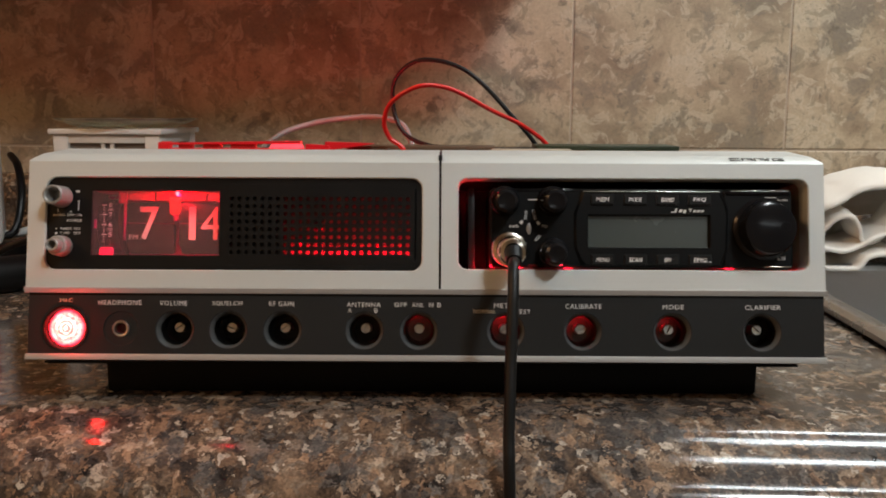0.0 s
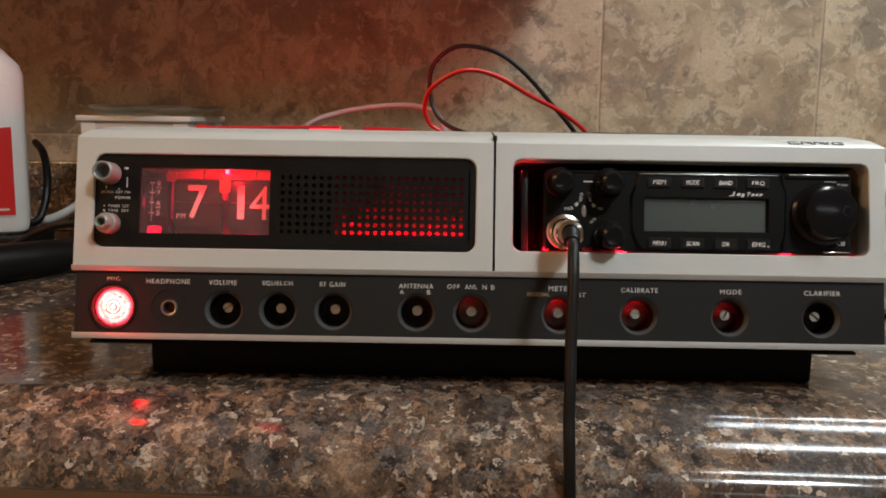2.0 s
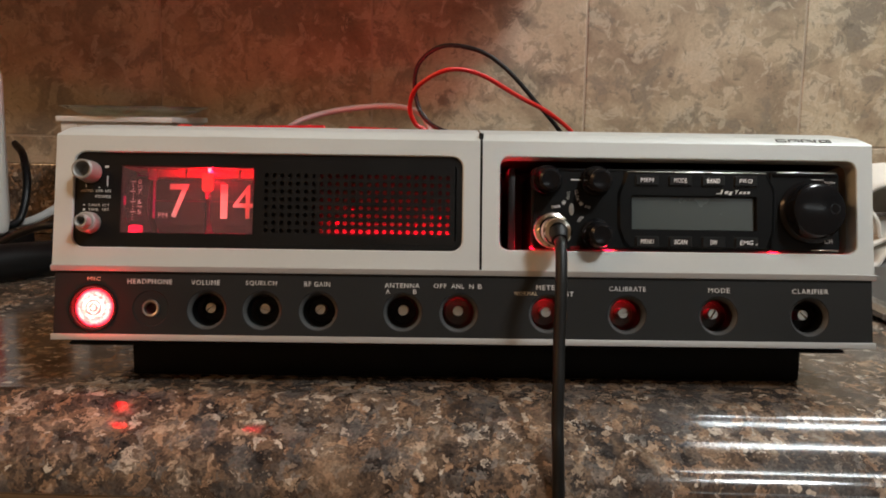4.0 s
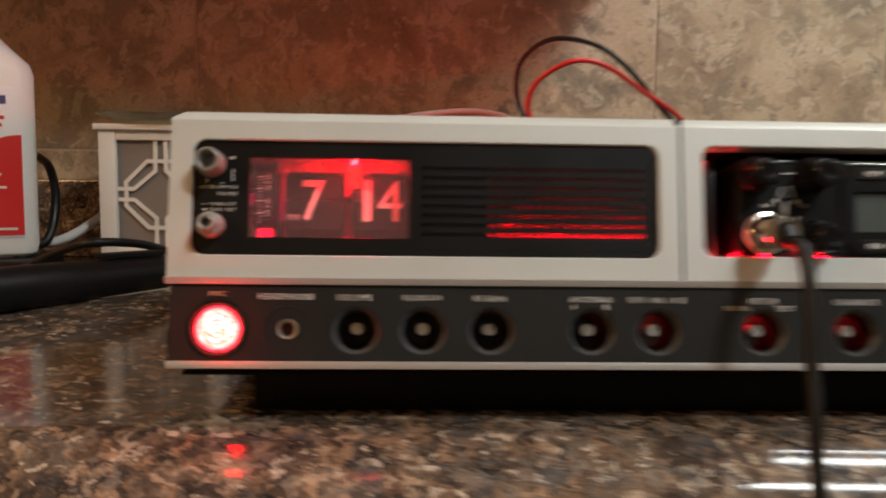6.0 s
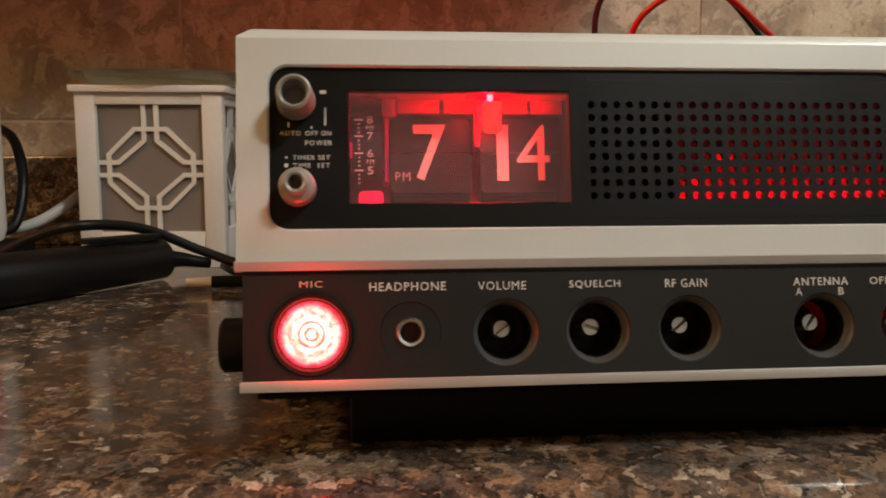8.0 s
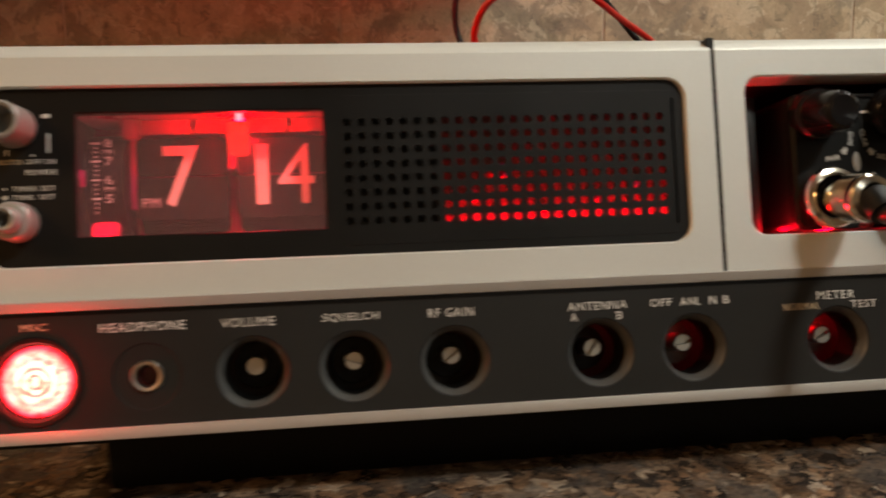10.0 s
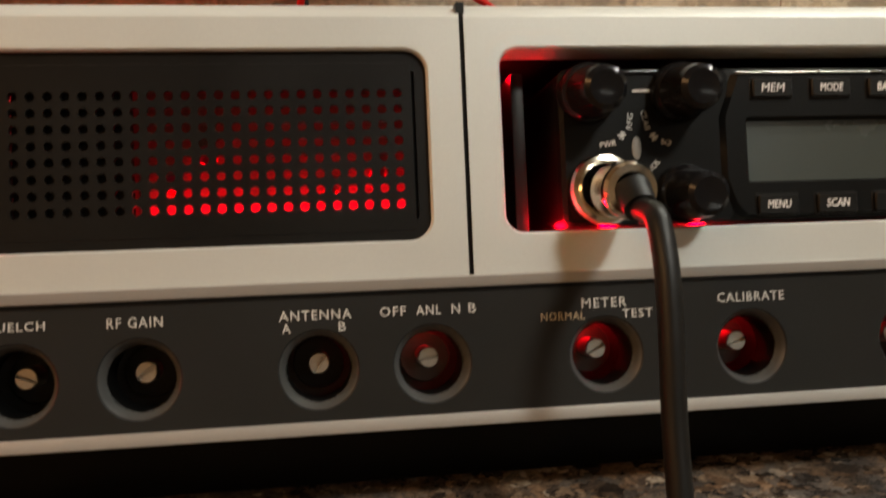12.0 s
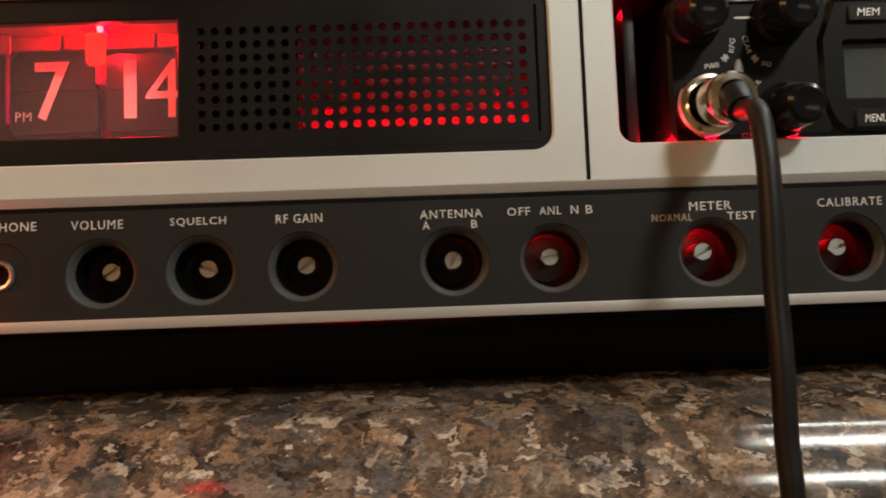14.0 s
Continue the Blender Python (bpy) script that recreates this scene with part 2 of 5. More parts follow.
    # scattered pale pebbles
    mask, rnd = grains(88, 0.33, 0.38, 20, 0.25)
    col = mix(t, mask, col, (0.52, 0.45, 0.37))
    speck = ramp(t, noise_tex(t, v, 520, 3, 0.7).outputs[0], [(0.36, (0.34, 0.33, 0.32)), (0.50, (0.84, 0.82, 0.80)), (0.66, (1.30, 1.22, 1.14))])
    col = mix(t, 0.6, col, speck, "MULTIPLY")
    t.links.new(col, b.inputs["Base Color"])
    rough = ramp(t, noise_tex(t, v, 30, 4, 0.6).outputs[0], [(0.35, (0.105, 0.105, 0.105)), (0.7, (0.16, 0.16, 0.16))])
    t.links.new(rough, b.inputs["Roughness"])
    bump(t, b, noise_tex(t, v, 130, 3).outputs[0], 0.04, 0.0006)
    return m


def tile_material():
    m = material("mottled_stone_tile", (0.3, 0.25, 0.2), 0.4)
    t, b = nodes_of(m)
    info = t.nodes.new("ShaderNodeObjectInfo")
    v0 = coords(t)
    add = t.nodes.new("ShaderNodeVectorMath")
    add.operation = "ADD"
    sc = t.nodes.new("ShaderNodeVectorMath")
    sc.operation = "SCALE"
    sc.inputs[0].default_value = (7.3, 3.1, 5.7)
    t.links.new(info.outputs["Random"], sc.inputs["Scale"])
    t.links.new(v0, add.inputs[0])
    t.links.new(sc.outputs[0], add.inputs[1])
    v = add.outputs[0]
    big = noise_tex(t, v, 9, 7, 0.60, 0.5)
    col = ramp(t, big.outputs[0], [(0.32, (0.24, 0.172, 0.115)), (0.42, (0.36, 0.268, 0.182)), (0.50, (0.46, 0.355, 0.24)), (0.58, (0.53, 0.42, 0.29)), (0.72, (0.62, 0.51, 0.375))])
    # smoky dark clouds with ragged edges, a few of them deep
    cloud = noise_tex(t, v, 13, 8, 0.66, 0.35)
    grey = ramp(t, cloud.outputs[0], [(0.525, (0, 0, 0)), (0.555, (0.6, 0.6, 0.6)), (0.66, (1, 1, 1))])
    col = mix(t, grey, col, (0.25, 0.205, 0.155))
    deep = ramp(t, noise_tex(t, v, 19, 7, 0.68, 0.4).outputs[0], [(0.60, (0, 0, 0)), (0.67, (0.8, 0.8, 0.8))])
    col = mix(t, deep, col, (0.15, 0.122, 0.092))
    # pale chalky flakes and olive-brown ones, with knife-like edges
    light = ramp(t, noise_tex(t, v, 30, 6, 0.62, 1.1).outputs[0], [(0.545, (0, 0, 0)), (0.575, (0.6, 0.6, 0.6))])
    col = mix(t, light, col, (0.60, 0.50, 0.37))
    olive = ramp(t, noise_tex(t, v, 36, 5, 0.60, 1.4).outputs[0], [(0.57, (0, 0, 0)), (0.60, (0.55, 0.55, 0.55))])
    col = mix(t, olive, col, (0.27, 0.215, 0.145))
    nick = ramp(t, noise_tex(t, v, 75, 4, 0.6, 1.0).outputs[0], [(0.62, (0, 0, 0)), (0.65, (0.6, 0.6, 0.6))])
    col = mix(t, nick, col, (0.20, 0.165, 0.120))
    fine = noise_tex(t, v, 240, 4, 0.7)
    col = mix(t, 0.5, col, ramp(t, fine.outputs[0], [(0.35, (0.75, 0.74, 0.72)), (0.65, (1.15, 1.13, 1.1))]), "MULTIPLY")
    t.links.new(col, b.inputs["Base Color"])
    bump(t, b, big.outputs[0], 0.3, 0.003)
    return m


def towel_material():
    m = worn("white_terry_cloth", (0.72, 0.68, 0.62), 0.95, 0.0, 700, 0.08, 20, 0.6)
    return m


def red_acrylic():
    m = material("frosted_red_acrylic", (1.0, 0.06, 0.07), 0.6)
    _, b = nodes_of(m)
    b.inputs["Transmission Weight"].default_value = 0.8
    return m


RED_ACRYLIC = red_acrylic()
GLASS, GREEN_GLASS, LENS, GRANITE, TILE, TOWEL = glass_material(), green_glass_material(), lens_material(), granite_material(), tile_material(), towel_material()


# ---------- mesh helpers ----------
def part(name, bm, mat, parent=None, label="", m=None, smooth=True):
    """Links a bmesh as one mesh object, under a thing or part when parent is given; m: its pose."""
    bmesh.ops.recalc_face_normals(bm, faces=bm.faces)
    me = bpy.data.meshes.new(name)
    bm.to_mesh(me)
    bm.free()
    me.materials.append(mat)
    if smooth:
        me.polygons.foreach_set("use_smooth", [True] * len(me.polygons))
        me.set_sharp_from_angle(angle=radians(28))
    ob = new(name, me)
    ob.parent = parent
    if m is not None:
        ob.matrix_basis = m
    if label:
        ob["label"] = label
    return ob


def empty(name, label, category, group="", m=None):
    ob = tagged(new(name), label, category, group)
    ob.empty_display_size = 0.02
    if m is not None:
        ob.matrix_basis = m
    return ob


def box(x0, x1, y0, y1, z0, z1, r=0.0, bm=None, seg=2):
    """A box, its edges rounded by r; added to bm when given."""
    own = bmesh.new()
    bmesh.ops.create_cube(own, size=1.0)
    bmesh.ops.scale(own, vec=(x1 - x0, y1 - y0, z1 - z0), verts=own.verts)
    bmesh.ops.translate(own, vec=((x0 + x1) / 2, (y0 + y1) / 2, (z0 + z1) / 2), verts=own.verts)
    if r:
        bmesh.ops.bevel(own, geom=own.edges[:], offset=r, segments=seg, profile=0.5, affect="EDGES")
    return merged(own, bm)


def merged(own, bm, m=None):
    if m is not None:
        bmesh.ops.transform(own, matrix=m, verts=own.verts)
    if bm is None:
        return own
    me = bpy.data.meshes.new("tmp")
    own.to_mesh(me)
    own.free()
    bm.from_mesh(me)
    bpy.data.meshes.remove(me)
    return bm


def lathe(profile, seg=40, bm=None, m=None):
    """Turns (radius, height) pairs about the z axis; m places it."""
    own = bmesh.new()
    rings = []
    for r, h in profile:
        if r < 1e-6:
            rings.append([own.verts.new((0, 0, h))])
        else:
            rings.append([own.verts.new((r * math.cos(2 * math.pi * i / seg), r * math.sin(2 * math.pi * i / seg), h)) for i in range(seg)])
    for a, b in zip(rings, rings[1:]):
        for i in range(seg):
            j = (i + 1) % seg
            if len(a) == 1 and len(b) == 1:
                break
            if len(a) == 1:
                own.faces.new((a[0], b[i], b[j]))
            elif len(b) == 1:
                own.faces.new((a[i], b[0], a[j]))
            else:
                own.faces.new((a[i], a[j], b[j], b[i]))
    return merged(own, bm, m)


def forward(x, y, z):
    """A pose whose z axis points out of the radio's face, towards -y."""
    return Matrix.Translation((x, y, z)) @ pose(0, 0, 0, 90)


def spline(points, steps=10):
    """A smooth line through the points."""
    p = [Vector(q) for q in points]
    p = [2 * p[0] - p[1]] + p + [2 * p[-1] - p[-2]]
    out = []
    for i in range(1, len(p) - 2):
        for k in range(steps):
            t = k / steps
            a, b, c, d = p[i - 1], p[i], p[i + 1], p[i + 2]
            out.append(0.5 * ((2 * b) + (c - a) * t + (2 * a - 5 * b + 4 * c - d) * t * t + (3 * b - a - 3 * c + d) * t ** 3))
    return out + [p[-2]]


def tube(points, radius, seg=14, steps=10, bm=None):
    """A round cord along a smooth line; radius: a number or a pair for its two ends."""
    own = bmesh.new()
    line = spline(points, steps)
    r0, r1 = radius if isinstance(radius, tuple) else (radius, radius)
    side = None
    rings = []
    for i, p in enumerate(line):
        d = (line[min(i + 1, len(line) - 1)] - line[max(i - 1, 0)]).normalized()
        side = (side - d * side.dot(d)).normalized() if side else d.orthogonal().normalized()
        up = d.cross(side)
        r = r0 + (r1 - r0) * i / (len(line) - 1)
        rings.append([own.verts.new(p + r * (side * math.cos(2 * math.pi * k / seg) + up * math.sin(2 * math.pi * k / seg))) for k in range(seg)])
    for a, b in zip(rings, rings[1:]):
        for k in range(seg):
            own.faces.new((a[k], a[(k + 1) % seg], b[(k + 1) % seg], b[k]))
    own.faces.new(rings[0][::-1])
    own.faces.new(rings[-1])
    return merged(own, bm)


def loop_points(cx, cz, hx, hz, r, seg):
    """Points of a rounded rectangle in the face plane, corner by corner."""
    corners = []
    for sx, sz, a0 in ((1, 1, 0), (-1, 1, 90), (-1, -1, 180), (1, -1, 270)):
        ox, oz = cx + sx * (hx - r), cz + sz * (hz - r)
        corners.append([(ox + r * math.cos(radians(a0 + 90 * k / seg)), oz + r * math.sin(radians(a0 + 90 * k / seg))) for k in range(seg + 1)])
    return corners


def holed(bm, rect, hole, rings, seg=8):
    """A rectangle (x0, x1, z0, z1) in the plane y = rings[0][1] with a rounded hole (cx, cz, hx, hz, r). rings: (grow, y) of the hole's wall, from the face inwards."""
    x0, x1, z0, z1 = rect
    cx, cz, hx, hz, r = hole
    outer = [bm.verts.new((x, rings[0][1], z)) for x, z in ((x1, z1), (x0, z1), (x0, z0), (x1, z0))]
    loops = []
    for grow, y in rings:
        loops.append([[bm.verts.new((x, y, z)) for x, z in c] for c in loop_points(cx, cz, hx + grow, hz + grow, max(r + grow, 0.0002), seg)])
    first = loops[0]
    for i in range(4):
        c, n = first[i], first[(i + 1) % 4]
        for a, b in zip(c, c[1:]):
            bm.faces.new((outer[i], a, b))
        bm.faces.new((outer[i], c[-1], n[0], outer[(i + 1) % 4]))
    for la, lb in zip(loops, loops[1:]):
        fa, fb = sum(la, []), sum(lb, [])
        for k in range(len(fa)):
            j = (k + 1) % len(fa)
            bm.faces.new((fa[k], fa[j], fb[j], fb[k]))
    return outer


def plate(cx, cz, hx, hz, r, y0, y1, lip=0.0004, seg=5, bm=None):
    """A rounded plate from y1 (back) to y0 (front), its front edge eased by lip."""
    own = bmesh.new()
    loops = [[own.verts.new((x, y, z)) for x, z in sum(loop_points(cx, cz, hx - g, hz - g, max(r - g, 0.0001), seg), [])] for g, y in ((0, y1), (0, y0 + lip), (lip, y0))]
    for a, b in zip(loops, loops[1:]):
        for k in range(len(a)):
            j = (k + 1) % len(a)
            own.faces.new((a[k], a[j], b[j], b[k]))
    own.faces.new(loops[-1])
    own.faces.new(loops[0][::-1])
    return merged(own, bm)


def lettering(body, cx, cz, w, h, y, mat, parent, m, name="lettering", slant=0.0, bold=0.003, track=1.15):
    """Raised print in the built-in font, fitted to a width and height on the face."""
    def glyphs(shear, offset):
        cu = bpy.data.curves.new("print", "FONT")
        cu.body, cu.extrude, cu.resolution_u, cu.shear, cu.offset, cu.space_character = body, 0.02, 2, shear, offset, track
        tmp = bpy.data.objects.new("print", cu)
        scene.collection.objects.link(tmp)
        dg = bpy.context.evaluated_depsgraph_get()
        mesh = bpy.data.meshes.new_from_object(tmp.evaluated_get(dg))
        bpy.data.objects.remove(tmp)
        return mesh, sum(p.area for p in mesh.polygons if abs(p.normal.z) > 0.9)
    # the font's outlines break under some offsets: fall back to the plain ones
    me, area = glyphs(slant, bold)
    plain, sound = glyphs(slant, 0.0)
    if area > sound * (1.12 + 24 * bold):
        me = plain
    xs, ys = [v.co.x for v in me.vertices], [v.co.y for v in me.vertices]
    ax, ay = w / (max(xs) - min(xs)), h / (max(ys) - min(ys))
    for v in me.vertices:
        v.co = (cx - w / 2 + (v.co.x - min(xs)) * ax, y - 0.00012 - v.co.z * 0.003, cz - h / 2 + (v.co.y - min(ys)) * ay)
    me.materials.clear()
    me.materials.append(mat)
    ob = new(name, me)
    ob.parent = parent
    ob.matrix_basis = m
    return ob


def structure(ob, label="", category=""):
    return tagged(ob, label, category, kind="structure")


# ---------- the room ----------
WALL_Y = 0.65
TOP = 0.0
structure(part("wall_north", box(-2.2, 2.2, WALL_Y + 0.0012, WALL_Y + 0.12, -0.92, 1.5), GROUT), "tan grouted kitchen wall behind the tiles", "wall")
wall = bpy.data.objects["wall_north"]
structure(part("wall_south", box(-2.2, 2.2, -2.62, -2.5, -0.92, 1.5), PLASTER), "cream plaster wall of the kitchen", "wall")
structure(part("wall_west", box(-2.32, -2.2, -2.62, 0.77, -0.92, 1.5), PLASTER), "cream plaster side wall", "wall")
structure(part("wall_east", box(2.2, 2.32, -2.62, 0.77, -0.92, 1.5), PLASTER), "cream plaster side wall", "wall")
structure(part("floor", box(-2.3, 2.3, -2.6, 0.76, -1.0, -0.92), FLOOR_MAT), "brown kitchen floor", "floor")
structure(part("ceiling", box(-2.3, 2.3, -2.6, 0.76, 1.5, 1.58), PLASTER), "cream plaster ceiling", "ceiling")
# out of view, added to cast the shade on the left of the wall
structure(part("shade_cabinet_run", box(-2.2, 0.12, 0.31, WALL_Y - 0.004, 0.40, 1.2), CABINET), "unseen upper cabinet run added to shade the tiled wall", "cabinet")


def countertop():
    """Worktop with a rolled front edge and a cut-out for the sink."""
    bm = bmesh.new()
    # ogee front: rolls over, hollows out, then rolls down to the lip
    y, z, prof = -0.0150, TOP, [(0.62, TOP), (-0.0150, TOP)]
    for length, a0, a1 in ((0.0155, 0, 30), (0.0124, 30, 19), (0.0014, 19, 19), (0.0245, 19, 40), (0.0209, 40, 90)):
        for k in range(12):
            a = radians(a0 + (a1 - a0) * (k + 0.5) / 12)
            y, z = y - length / 12 * math.cos(a), z - length / 12 * math.sin(a)
            prof.append((y, z))
    prof += [(y + 0.003, z - 0.0025), (-0.05, z - 0.0025), (-0.05, -0.034), (0.62, -0.034)]

    def run(xa, xb, pts):
        va = [bm.verts.new((xa, y, z)) for y, z in pts]
        vb = [bm.verts.new((xb, y, z)) for y, z in pts]
        for k in range(len(pts)):
            j = (k + 1) % len(pts)
            bm.faces.new((va[k], va[j], vb[j], vb[k]))
        bm.faces.new(va)
        bm.faces.new(vb[::-1])
    run(-2.2, 0.36, [(WALL_Y if y == 0.62 else y, z) for y, z in prof])
    run(0.36, 0.98, [(0.03 if y == 0.62 else y, z) for y, z in prof])
    run(0.98, 2.2, [(WALL_Y if y == 0.62 else y, z) for y, z in prof])
    run(0.36, 0.98, [(0.475, TOP), (0.475, -0.034), (WALL_Y, -0.034), (WALL_Y, TOP)])
    return bm


structure(part("countertop", countertop(), GRANITE), "polished brown and black granite-look worktop with ogee front edge", "countertop")
structure(part("backsplash", box(-2.2, 2.2, WALL_Y - 0.0200, WALL_Y - 0.0006, 0.0004, 0.0925, 0.0030), GRANITE), "granite-look backsplash strip at the back of the worktop", "backsplash")
structure(part("base_cabinet_run", box(-2.2, 2.2, -0.046, 0.02, -0.92, -0.036), CABINET), "beige painted base cabinet front under the worktop", "cabinet")


# ---------- the radio ----------
radio = empty("base_radio", "vintage silver base radio with red-lit flip clock and speaker grille", "radio")
YF, YP = -0.0163, -0.016          # planes of the silver fascia and of the control panel
X0, X1, XS = -0.2395, 0.2335, 0.0055
XF, XG = -0.2416, 0.2348         # ends of the fascia


def fascia(xa, xb, win, left_end, right_end):
    """One half of the silver front: a face with a rounded opening, chamfered top, lip below."""
    bm = bmesh.new()
    za, zb = 0.0745, 0.1502
    holed(bm, (xa, xb, za, zb), win, [(0.0006, YF), (0.0, YF + 0.0006), (0.0, YF + 0.014)], 8)
    sl, sr = (0.004 if left_end else 0), (0.004 if right_end else 0)
    prof = [(YF, zb, 0), (YF + 0.0006, zb + 0.0009, 0.0), (YF + 0.0095, zb + 0.0062, 1.0), (YF + 0.012, zb + 0.0068, 1.0), (0.03, zb + 0.0155, 1.0)]
    rows = [(bm.verts.new((xa + sl * k, y, z)), bm.verts.new((xb - sr * k, y, z))) for y, z, k in prof]
    for a, b in zip(rows, rows[1:]):
        bm.faces.new((a[0], a[1], b[1], b[0]))
    for e, x in ((0, xa), (1, xb)):
        low = [bm.verts.new((x, YF, za)), bm.verts.new((x, 0.03, za)), bm.verts.new((x, 0.03, 0.15))]
        if (e == 0 and left_end) or (e == 1 and right_end):
            bm.faces.new([low[0], low[1], low[2]] + [r[e] for r in rows[::-1]])
    bmesh.ops.remove_doubles(bm, verts=bm.verts, dist=1e-6)
    return bm


part("fascia", fascia(XF, XS - 0.0007, (-0.1181, 0.1130, 0.1127, 0.0277, 0.0065), True, False), SILVER, radio, "silver painted front half round the clock", FACE)
part("fascia", fascia(XS + 0.0007, XG, (0.12085, 0.1137, 0.10435, 0.0272, 0.0055), False, True), SILVER, radio, "silver painted front half round the transceiver bay", FACE)
part("seam", box(XS - 0.0012, XS + 0.0012, YF + 0.0012, YF + 0.006, 0.0745, 0.1549), BLACK, radio, "", FACE)


def ledge():
    """A strip whose front edge leans in below, under a thin upper arris."""
    bm = bmesh.new()
    prof = [(YF + 0.003, 0.0747), (YF - 0.0008, 0.0747), (YF - 0.0012, 0.0743), (YF - 0.0011, 0.0738), (YF - 0.0001, 0.0714), (YF + 0.0004, 0.0712), (YF + 0.005, 0.0712)]
    ra, rb = [bm.verts.new((XF - 0.0006, y, z)) for y, z in prof], [bm.verts.new((XG + 0.0012, y, z)) for y, z in prof]
    for k in range(len(prof)):
        j = (k + 1) % len(prof)
        bm.faces.new((ra[k], ra[j], rb[j], rb[k]))
    bm.faces.new(ra)
    bm.faces.new(rb[::-1])
    return bm


part("ledge", ledge(), TRIM, radio, "silver ledge above the control panel", FACE)
part("trim_strip", box(X0 - 0.0008, X1 + 0.0008, YP - 0.0019, YP + 0.02, 0.0317, 0.0352, 0.0003), TRIM, radio, "thin silver strip under the control panel", FACE)

# black strip painted in for the shadow line below the ledge
part("ledge_shade", box(X0 + 0.0004, X1 - 0.0004, YP - 0.0003, YP + 0.002, 0.0701, 0.0712), FLAT_BLACK, radio, "", FACE)

CONTROLS = [-0.1521, -0.1203, -0.0879, -0.0392, -0.0069, 0.0448, 0.0905, 0.1437, 0.1969]
ZC = 0.0502


def control_panel():
    """The charcoal strip with countersunk round openings."""
    bm = bmesh.new()
    xs = [-0.2172, -0.1843] + CONTROLS
    cuts = [X0] + [(a + b) / 2 for a, b in zip(xs, xs[1:])] + [X1]
    for i, x in enumerate(xs):
        rect = (cuts[i], cuts[i + 1], 0.0352, 0.0712)
        if i == 0:
            holed(bm, rect, (x, ZC, 0.0140, 0.0140, 0.0140), [(0, YP), (-0.0008, YP + 0.0012), (-0.0008, YP + 0.008)], 9)
        elif i == 1:
            holed(bm, rect, (x, ZC, 0.0104, 0.0104, 0.0104), [(0, YP), (-0.0003, YP + 0.0004), (-0.0056, YP + 0.0006), (-0.0056, YP + 0.005)], 9)
        else:
            holed(bm, rect, (x, ZC - 0.0005, 0.0111, 0.0111, 0.0111), [(0.0004, YP), (0, YP + 0.0003), (0, YP + 0.0030)], 9)
    for x in (X0, X1):
        q = [bm.verts.new(p) for p in ((x, YP, 0.035), (x, YP, 0.0705), (x, 0.03, 0.0705), (x, 0.03, 0.035))]
        bm.faces.new(q)
    bmesh.ops.remove_doubles(bm, verts=bm.verts, dist=1e-6)
    return bm


part("control_panel", control_panel(), CHARCOAL, radio, "charcoal control strip with round openings", FACE)
# dark shelf and inner plate behind the control openings
part("inner_plate", box(X0 + 0.002, X1 - 0.002, 0.010, 0.0115, 0.034, 0.072), DARK_METAL, radio, "", FACE)
part("inner_shelf", box(X0 + 0.002, X1 - 0.002, -0.006, 0.0115, 0.0335, 0.0345), DARK_METAL, radio, "", FACE)
part("inner_shelf", box(X0 + 0.002, X1 - 0.002, -0.006, 0.0115, 0.0715, 0.0725), DARK_METAL, radio, "", FACE)

SLOTS = [35, -20, 38, 55, 8, 25, 12, 60, -40]


def shaft_mesh():
    """A bare potentiometer shaft, its end cut by a screwdriver slot."""
    bm = lathe([(0.0031, -0.016), (0.0031, -0.0004), (0.0031, -0.0030), (0.0, -0.0030)], 24)
    g = 0.00062
    for s in (1, -1):
        a0 = math.asin(g / 0.0030)
        arc = [a0 + (math.pi - 2 * a0) * k / 12 for k in range(13)]
        top = [bm.verts.new((0.0028 * math.cos(a), s * max(g, 0.0028 * math.sin(a)), 0.0)) for a in arc]
        mid = [bm.verts.new((0.0031 * math.cos(a), s * max(g, 0.0031 * math.sin(a)), -0.0004)) for a in arc]
        low = [bm.verts.new((0.0031 * math.cos(a), s * max(g, 0.0031 * math.sin(a)), -0.0030)) for a in arc]
        bm.faces.new(top)
        for p, q in ((top, mid), (mid, low)):
            for k in range(13):
                bm.faces.new((p[k], p[(k + 1) % 13], q[(k + 1) % 13], q[k]))
    return bm


first = part("control_shaft", shaft_mesh(), STEEL, radio, "slotted bare metal control shaft", FACE @ forward(CONTROLS[0], -0.0062, ZC + 0.0005) @ pose(0, 0, 0, 0, 0, SLOTS[0]))
for x, a in zip(CONTROLS[1:], SLOTS[1:]):
    ob = new("control_shaft", first.data)
    ob.parent, ob["label"] = radio, "slotted bare metal control shaft"
    ob.matrix_basis = FACE @ forward(x, -0.0062, ZC + 0.0005) @ pose(0, 0, 0, 0, 0, a)
# separate rims for the panel's countersinks, their lit tone set by colour
bush = lathe([(0.0111, -0.0034), (0.0111, -0.0004), (0.0106, -0.0009), (0.0100, -0.0020), (0.0094, -0.0034), (0.0092, -0.0036)], 40)
ring = part("countersink_rim", bush, COUNTERSINK_LIT, radio, "sloped countersink rim, lit tone in its grey", FACE @ forward(CONTROLS[0], YP, ZC - 0.0005))
for x in CONTROLS[1:]:
    ob = new("countersink_rim", ring.data)
    ob.parent, ob["label"] = radio, "sloped countersink rim, lit tone in its grey"
    ob.matrix_basis = FACE @ forward(x, YP, ZC - 0.0005)
# black tubes added to keep the openings dark and hold back the red lamps
sleeve_mesh = lathe([(0.0094, -0.0034), (0.0092, -0.0036), (0.0092, -0.0150), (0.0096, -0.0150), (0.0096, -0.0036)], 32)
first_sleeve = part("sleeve", sleeve_mesh, FLAT_BLACK, radio, "", FACE @ forward(CONTROLS[0], YP, ZC - 0.0005))
